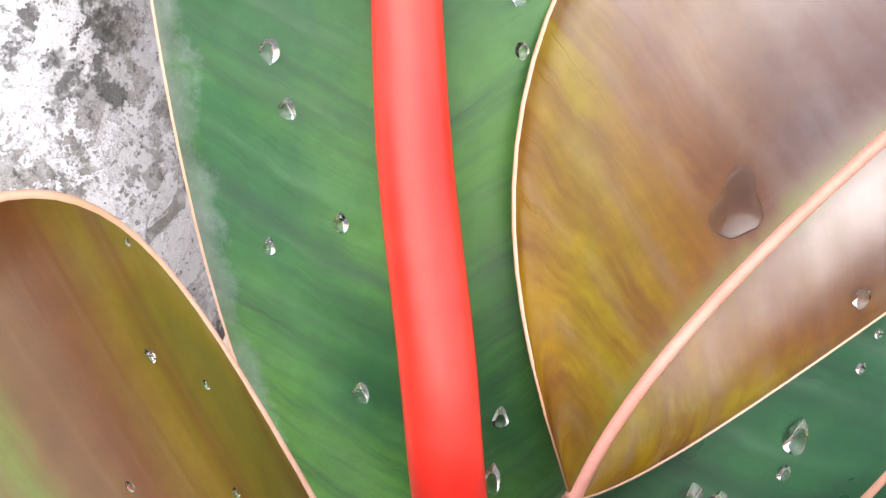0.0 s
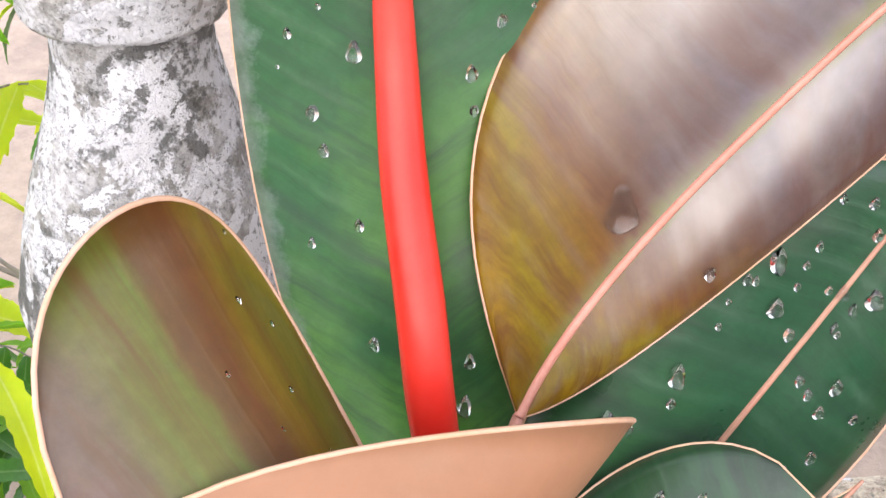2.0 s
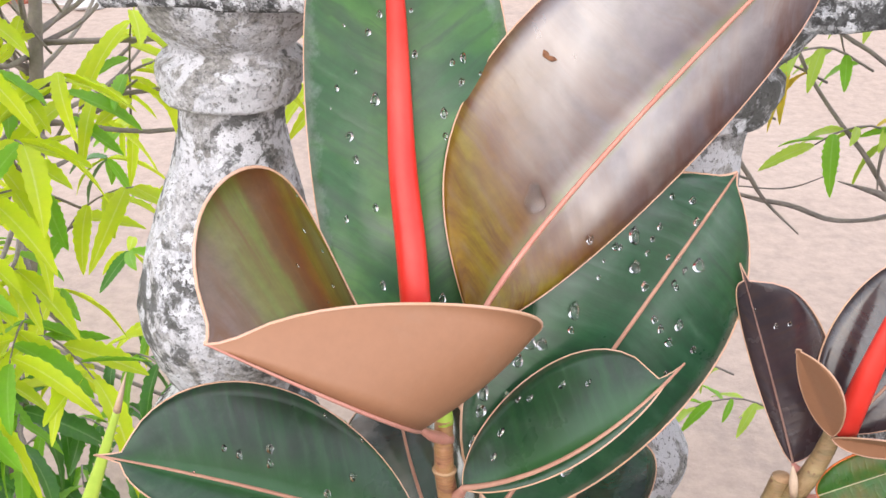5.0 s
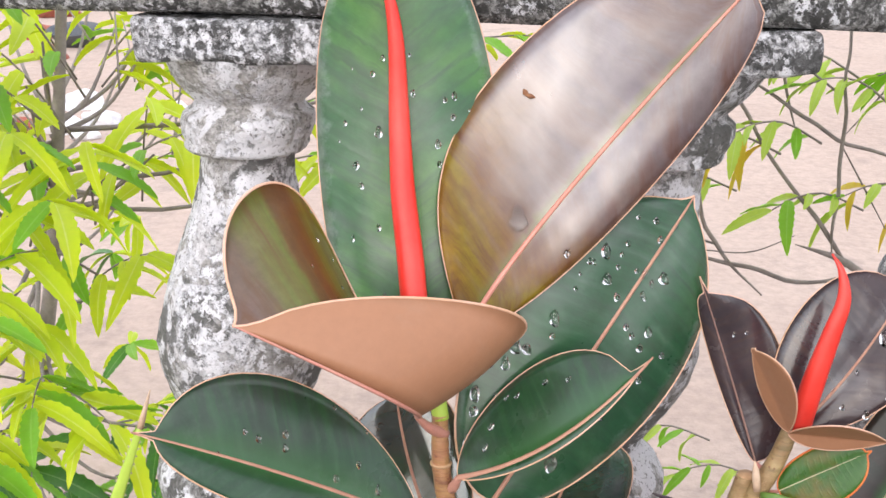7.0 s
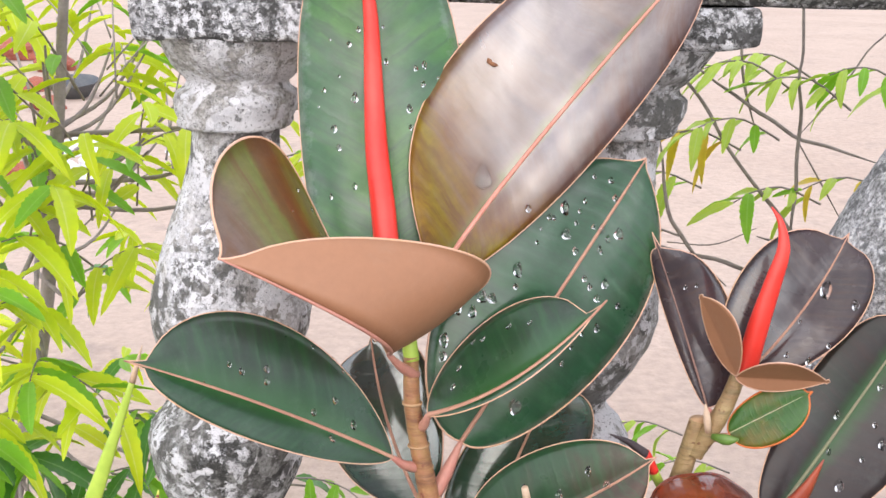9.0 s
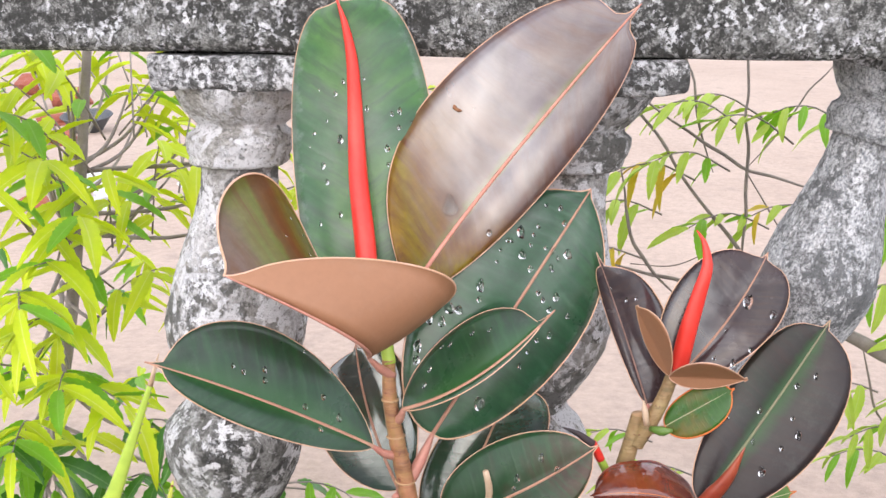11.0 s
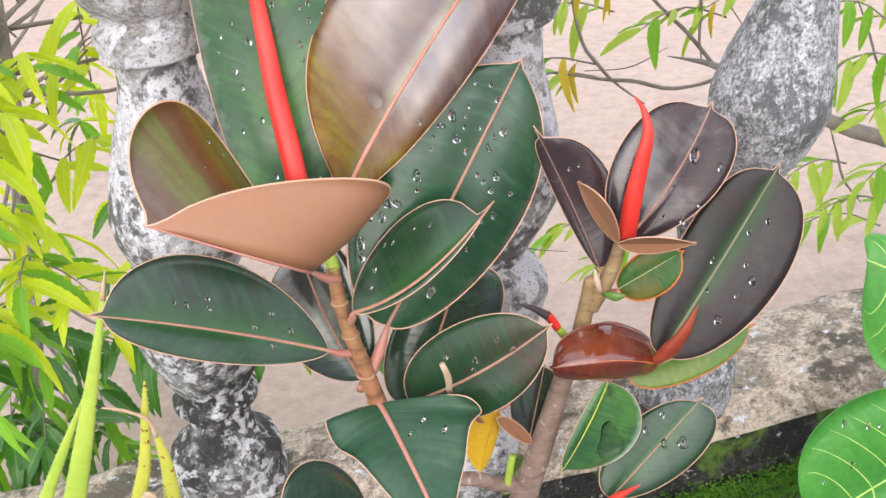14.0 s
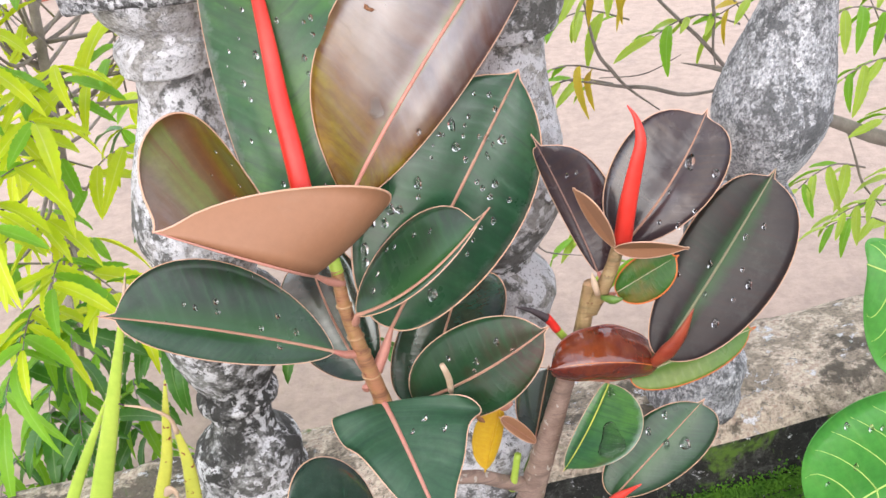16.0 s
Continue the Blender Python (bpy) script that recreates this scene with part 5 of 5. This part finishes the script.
tube('limb', [(0.8477, 0.6000, 0.3380), (0.8355, 0.6100, 0.3700), (0.8180, 0.6200, 0.3953), (0.8066, 0.6250, 0.4330), (0.7928, 0.6300, 0.4721), (0.7661, 0.6000, 0.5227)],
     [0.0009, 0.0016, 0.0019, 0.0019, 0.0012, 0.0006], M['bark'], fern, '', n=16, sides=7, flat=1.0)
tube('limb', [(0.8111, 0.6200, 0.1764), (0.7837, 0.6200, 0.2158), (0.7675, 0.6100, 0.2668), (0.7499, 0.6000, 0.3216)],
     [0.0008, 0.0021, 0.0018, 0.0008], M['bark'], fern, '', n=12, sides=7, flat=1.0)
tube('limb', [(0.2738, 0.5000, 0.3107), (0.2846, 0.5000, 0.2778), (0.2968, 0.5000, 0.2425), (0.3097, 0.5000, 0.2103), (0.3672, 0.5000, 0.1981)],
     [0.0005, 0.0012, 0.0016, 0.0014, 0.0005], M['bark'], fern, '', n=14, sides=7, flat=1.0)
for k, end in enumerate(SPARSE_SHOOTS):
    spray(fern, (1.0, 0.66, 0.4), end, rng.randint(6, 8), AMBER + FRESH[:2] if k in (0, 6, 21) else FRESH, rng, 0.12, 0.95, 0.42)

# both trees stand close behind the balustrade, at their small true size
pivot = Matrix.Translation((0.28, -1.04, 0.84))
for grown, size in ((tree, 0.87), (fern, 0.83)):
    grown.matrix_basis = pivot @ Matrix.Scale(size, 4) @ pivot.inverted()

# ---- rain drops on the leaves: place along and across each leaf, radius in millimetres ----
FLECKS = [('low', 0.311, 1.0, 4.5), ('bronze', 0.480, -0.710, 3.3)]
DROPS = {}
DROPS['green'] = [(0.730, -0.290, 1.9), (0.675, 0.150, 1.7), (0.655, 0.470, 1.6), (0.635, 0.570, 2.0), (0.600, 0.530, 1.7), (0.565, 0.350, 2.4), (0.605, -0.650, 1.6), (0.615, -0.450, 1.1), (0.600, -0.270, 2.8), (0.485, -0.550, 2.6), (0.440, -0.510, 2.3), (0.375, -0.350, 2.0), (0.340, -0.670, 1.6), (0.185, -0.350, 2.6), (0.170, 0.330, 2.2), (0.100, 0.330, 3.0), (0.510, 0.350, 1.8), (0.510, 0.450, 1.8), (0.730, -0.550, 0.8), (0.565, -0.730, 0.8), (0.755, -0.150, 1.6), (0.745, 0.170, 1.1), (0.610, 0.710, 1.0), (0.585, 0.550, 1.0)]
DROPS['bronze'] = [(0.375, -0.170, 6.5), (0.370, 0.710, 2.6)]
DROPS['deep'] = [(0.630, -0.410, 3.6), (0.615, -0.270, 1.7), (0.590, -0.230, 1.7), (0.575, -0.470, 2.3), (0.605, -0.430, 1.5), (0.545, -0.250, 3.9), (0.490, -0.090, 2.6), (0.525, -0.470, 1.2), (0.500, -0.430, 1.5), (0.810, -0.230, 2.4), (0.740, -0.050, 2.5), (0.805, -0.430, 1.6), (0.690, -0.290, 1.7), (0.795, 0.010, 1.7), (0.650, 0.210, 4.0), (0.575, 0.010, 3.2), (0.570, -0.070, 1.8), (0.605, 0.130, 2.0), (0.560, 0.110, 2.0), (0.530, 0.150, 1.6), (0.465, 0.150, 2.2), (0.500, 0.370, 3.0), (0.465, 0.250, 2.0), (0.460, 0.390, 2.8), (0.495, 0.650, 2.4), (0.405, 0.590, 2.6), (0.370, 0.490, 2.0), (0.315, 0.490, 1.8), (0.260, 0.530, 1.8), (0.235, 0.230, 4.0), (0.400, -0.450, 3.8), (0.350, -0.390, 2.2), (0.325, -0.630, 4.6), (0.340, -0.530, 3.6), (0.300, -0.550, 2.0), (0.270, -0.650, 3.4), (0.260, -0.790, 3.2), (0.210, -0.830, 3.8), (0.210, -0.610, 3.4), (0.165, -0.810, 3.6), (0.100, -0.830, 3.4), (0.140, 0.470, 5.2), (0.095, -0.150, 3.2)]
DROPS['small'] = [(0.600, -0.710, 2.0), (0.695, -0.590, 1.7), (0.470, -0.790, 1.8), (0.415, -0.870, 1.5), (0.285, -0.690, 2.0), (0.205, -0.470, 1.8)]
DROPS['cup'] = [(0.426, -0.386, 1.5), (0.328, -0.786, 1.2), (0.319, -0.786, 0.9), (0.222, -0.971, 0.9), (0.269, -0.586, 1.1), (0.184, -0.771, 1.1), (0.372, -0.343, 1.2), (0.458, -0.271, 1.4), (0.253, -0.443, 0.7), (0.39, -0.486, 0.7), (0.495, -0.614, 0.8)]
DROPS['side'] = [(0.637, -0.343, 1.5), (0.587, -0.3, 1.9), (0.5, -0.414, 2.3), (0.486, -0.271, 1.9), (0.245, -0.429, 2.3), (0.311, -0.143, 2.3), (0.157, -0.243, 2.3), (0.229, -1.0, 1.2), (0.199, -0.957, 1.2), (0.319, -0.929, 1.1), (0.253, 0.271, 2.3), (0.743, -0.014, 1.1)]
DROPS['dusk1'] = [(0.739, 0.286, 1.5), (0.735, 0.514, 1.5), (0.808, 0.029, 1.5), (0.505, 0.529, 1.5)]
DROPS['dusk2'] = [(0.214, 0.929, 2.5), (0.214, 0.414, 2.0), (0.337, 0.9, 2.0), (0.641, 0.157, 4.6), (0.614, 0.786, 3.5), (0.417, 0.114, 1.5)]
DROPS['dusk3'] = [(0.632, 0.143, 2.6), (0.458, 0.571, 3.1), (0.495, 0.357, 2.1), (0.431, -0.186, 2.6), (0.354, 0.5, 2.1), (0.225, 0.514, 3.6), (0.719, 0.329, 2.1), (0.315, 0.071, 2.1), (0.363, -0.714, 2.1)]
DROPS['low'] = [(0.714, -0.043, 2.9), (0.509, -0.243, 2.5), (0.458, -0.1, 2.0), (0.663, -0.414, 2.4), (0.368, -0.557, 2.5)]
DROPS['young2'] = [(0.395, -0.643, 3.7)]
DROPS['low2'] = [(0.551, 0.071, 3.3), (0.592, 0.414, 5.5), (0.578, -0.571, 2.7), (0.755, -0.643, 2.7)]
DROPS['front'] = [(0.286, 0.4, 2.9), (0.381, 0.2, 2.4), (0.277, 0.0, 2.5), (0.368, 0.671, 2.4)]
DROPS['broad'] = [(0.632, -0.843, 2.8), (0.667, -0.414, 2.9), (0.528, -0.7, 2.9), (0.823, -0.486, 2.4), (0.495, -0.657, 2.4)]
DROPS['wet'] = [(0.551, 0.486, 13.2), (0.085, 0.2, 4.2)]



def dome(seed, lobe=0.08):
    rng = random.Random(seed)
    verts, faces = [], []
    long, ring = rng.uniform(1.0, 1.5), 20
    for i in range(5):
        a = math.pi / 2 * i / 5
        for k in range(ring):
            b = 2 * math.pi * k / ring
            r = math.cos(a) * (1 + lobe * math.sin(3 * b + seed) + 0.6 * lobe * math.sin(5 * b + 2 * seed))
            y = r * math.sin(b)
            verts.append((r * math.cos(b) * (0.85 + 0.15 * y), y * long, 0.5 * math.sin(a)))
    verts.append((0, 0, 0.5))
    for i in range(4):
        for k in range(ring):
            faces.append((i * ring + k, i * ring + (k + 1) % ring, (i + 1) * ring + (k + 1) % ring, (i + 1) * ring + k))
    faces += [(4 * ring + k, 4 * ring + (k + 1) % ring, 5 * ring) for k in range(ring)]
    faces.append(tuple(range(ring - 1, -1, -1)))
    ob = link("water_drop", verts, faces, M["dew"])
    me = ob.data
    bpy.data.objects.remove(ob)
    return me


DOMES = [dome(k) for k in range(6)]
POOLS = [dome(k, 0.13) for k in range(2)]
rng = random.Random(5)
for key, spots in DROPS.items():
    for u, v, size in spots:
        at, n, way = (Vector(q) for q in on_leaf(key, u, v))
        down = Vector((0, 0, -1))
        along = (down - n * down.dot(n)).normalized()
        side = along.cross(n)
        r = size / 1000
        m = Matrix((side, along, n)).transposed().to_4x4()
        ob = new("water_drop", rng.choice(DOMES) if (size < 4 or key not in ("bronze", "wet")) else rng.choice(POOLS))
        ob.matrix_basis = Matrix.Translation(at + n * 0.0004) @ m @ Matrix.Diagonal((r, r, r if (size < 4 or key not in ("bronze", "wet")) else r * 0.2, 1))
        tagged(ob, "clear rain drop clinging to a wet leaf", "water drop", "rain drops on the leaves")

# ---- withered flecks stuck to two of the leaves ----
for key, u, v, size in FLECKS:
    at, n, way = (Vector(q) for q in on_leaf(key, u, v))
    side = way.cross(n).normalized()
    r = size / 1000
    line = [at + n * 0.0008 + side * (-1.3 * r) + way * (0.2 * r), at + n * 0.0012 + way * (-0.25 * r), at + n * 0.001 + side * (1.4 * r) + way * (0.35 * r)]
    verts, faces = tube_data(spline(line, 12), [0.1 * r, 0.6 * r, 0.35 * r, 0.5 * r, 0.1 * r], 8, 0.4)
    tagged(link("withered_fleck", verts, faces, M["fleck"]), "small brown withered fleck stuck to a leaf", "leaf litter", "withered flecks on the leaves")

# ---- rubble on the ground outside ----


def lump(name, at, size, mat, label, seed, flat=0.5):
    bm = bmesh.new()
    bmesh.ops.create_icosphere(bm, subdivisions=3, radius=1)
    for v in bm.verts:
        n = noise.noise(v.co * 1.4 + Vector((seed * 5.3, 0, 0)))
        v.co *= 1 + 0.45 * n
        v.co.z = max(v.co.z, -0.6) * flat
        v.co *= size
    me = bpy.data.meshes.new(name)
    bm.to_mesh(me)
    bm.free()
    me.materials.append(M[mat])
    ob = new(name, me)
    ob.matrix_basis = Matrix.Translation((at[0], at[1], -0.05 + size * flat * 0.4)) @ Euler((0, 0, seed)).to_matrix().to_4x4()
    return tagged(ob, label, "rubble", "rubble on the ground")


for k, (x, y, size) in enumerate([(-1.55, 3.55, 0.085), (-1.38, 3.28, 0.07), (-1.7, 3.45, 0.06), (-1.47, 3.13, 0.07), (-1.35, 3.05, 0.05), (-1.17, 3.6, 0.035), (-1.75, 3.1, 0.045), (-1.2, 4.2, 0.03)]):
    lump("plaster_lump", (x, y), size, "chalk", "white broken plaster lump on bare earth", k + 1, 0.6)
for k, (x, y, size) in enumerate([(-2.85, 6.5, 0.13), (-2.15, 4.7, 0.08), (-1.62, 3.1, 0.06), (-2.5, 5.4, 0.1), (-3.4, 7.2, 0.15), (-2.0, 3.6, 0.06), (-1.85, 3.0, 0.05)]):
    lump("brick_lump", (x, y), size, "rubble", "red broken brick lump on bare earth", k + 20, 0.6)
# a dark basin lying by the rubble
basin = thing("basin", "dark grey round basin lying by the rubble", "basin")
prof = [(0.0, 0.0), (0.16, 0.0), (0.27, 0.16), (0.29, 0.17), (0.28, 0.18), (0.25, 0.16), (0.15, 0.03), (0.0, 0.03)]
v, f = lathe(prof, 32)
link("bowl", v, f, M["slate"], basin)
basin.matrix_basis = pose(-2.2, 5.16, -0.04, 8, 0, 0) @ Matrix.Scale(0.5, 4)
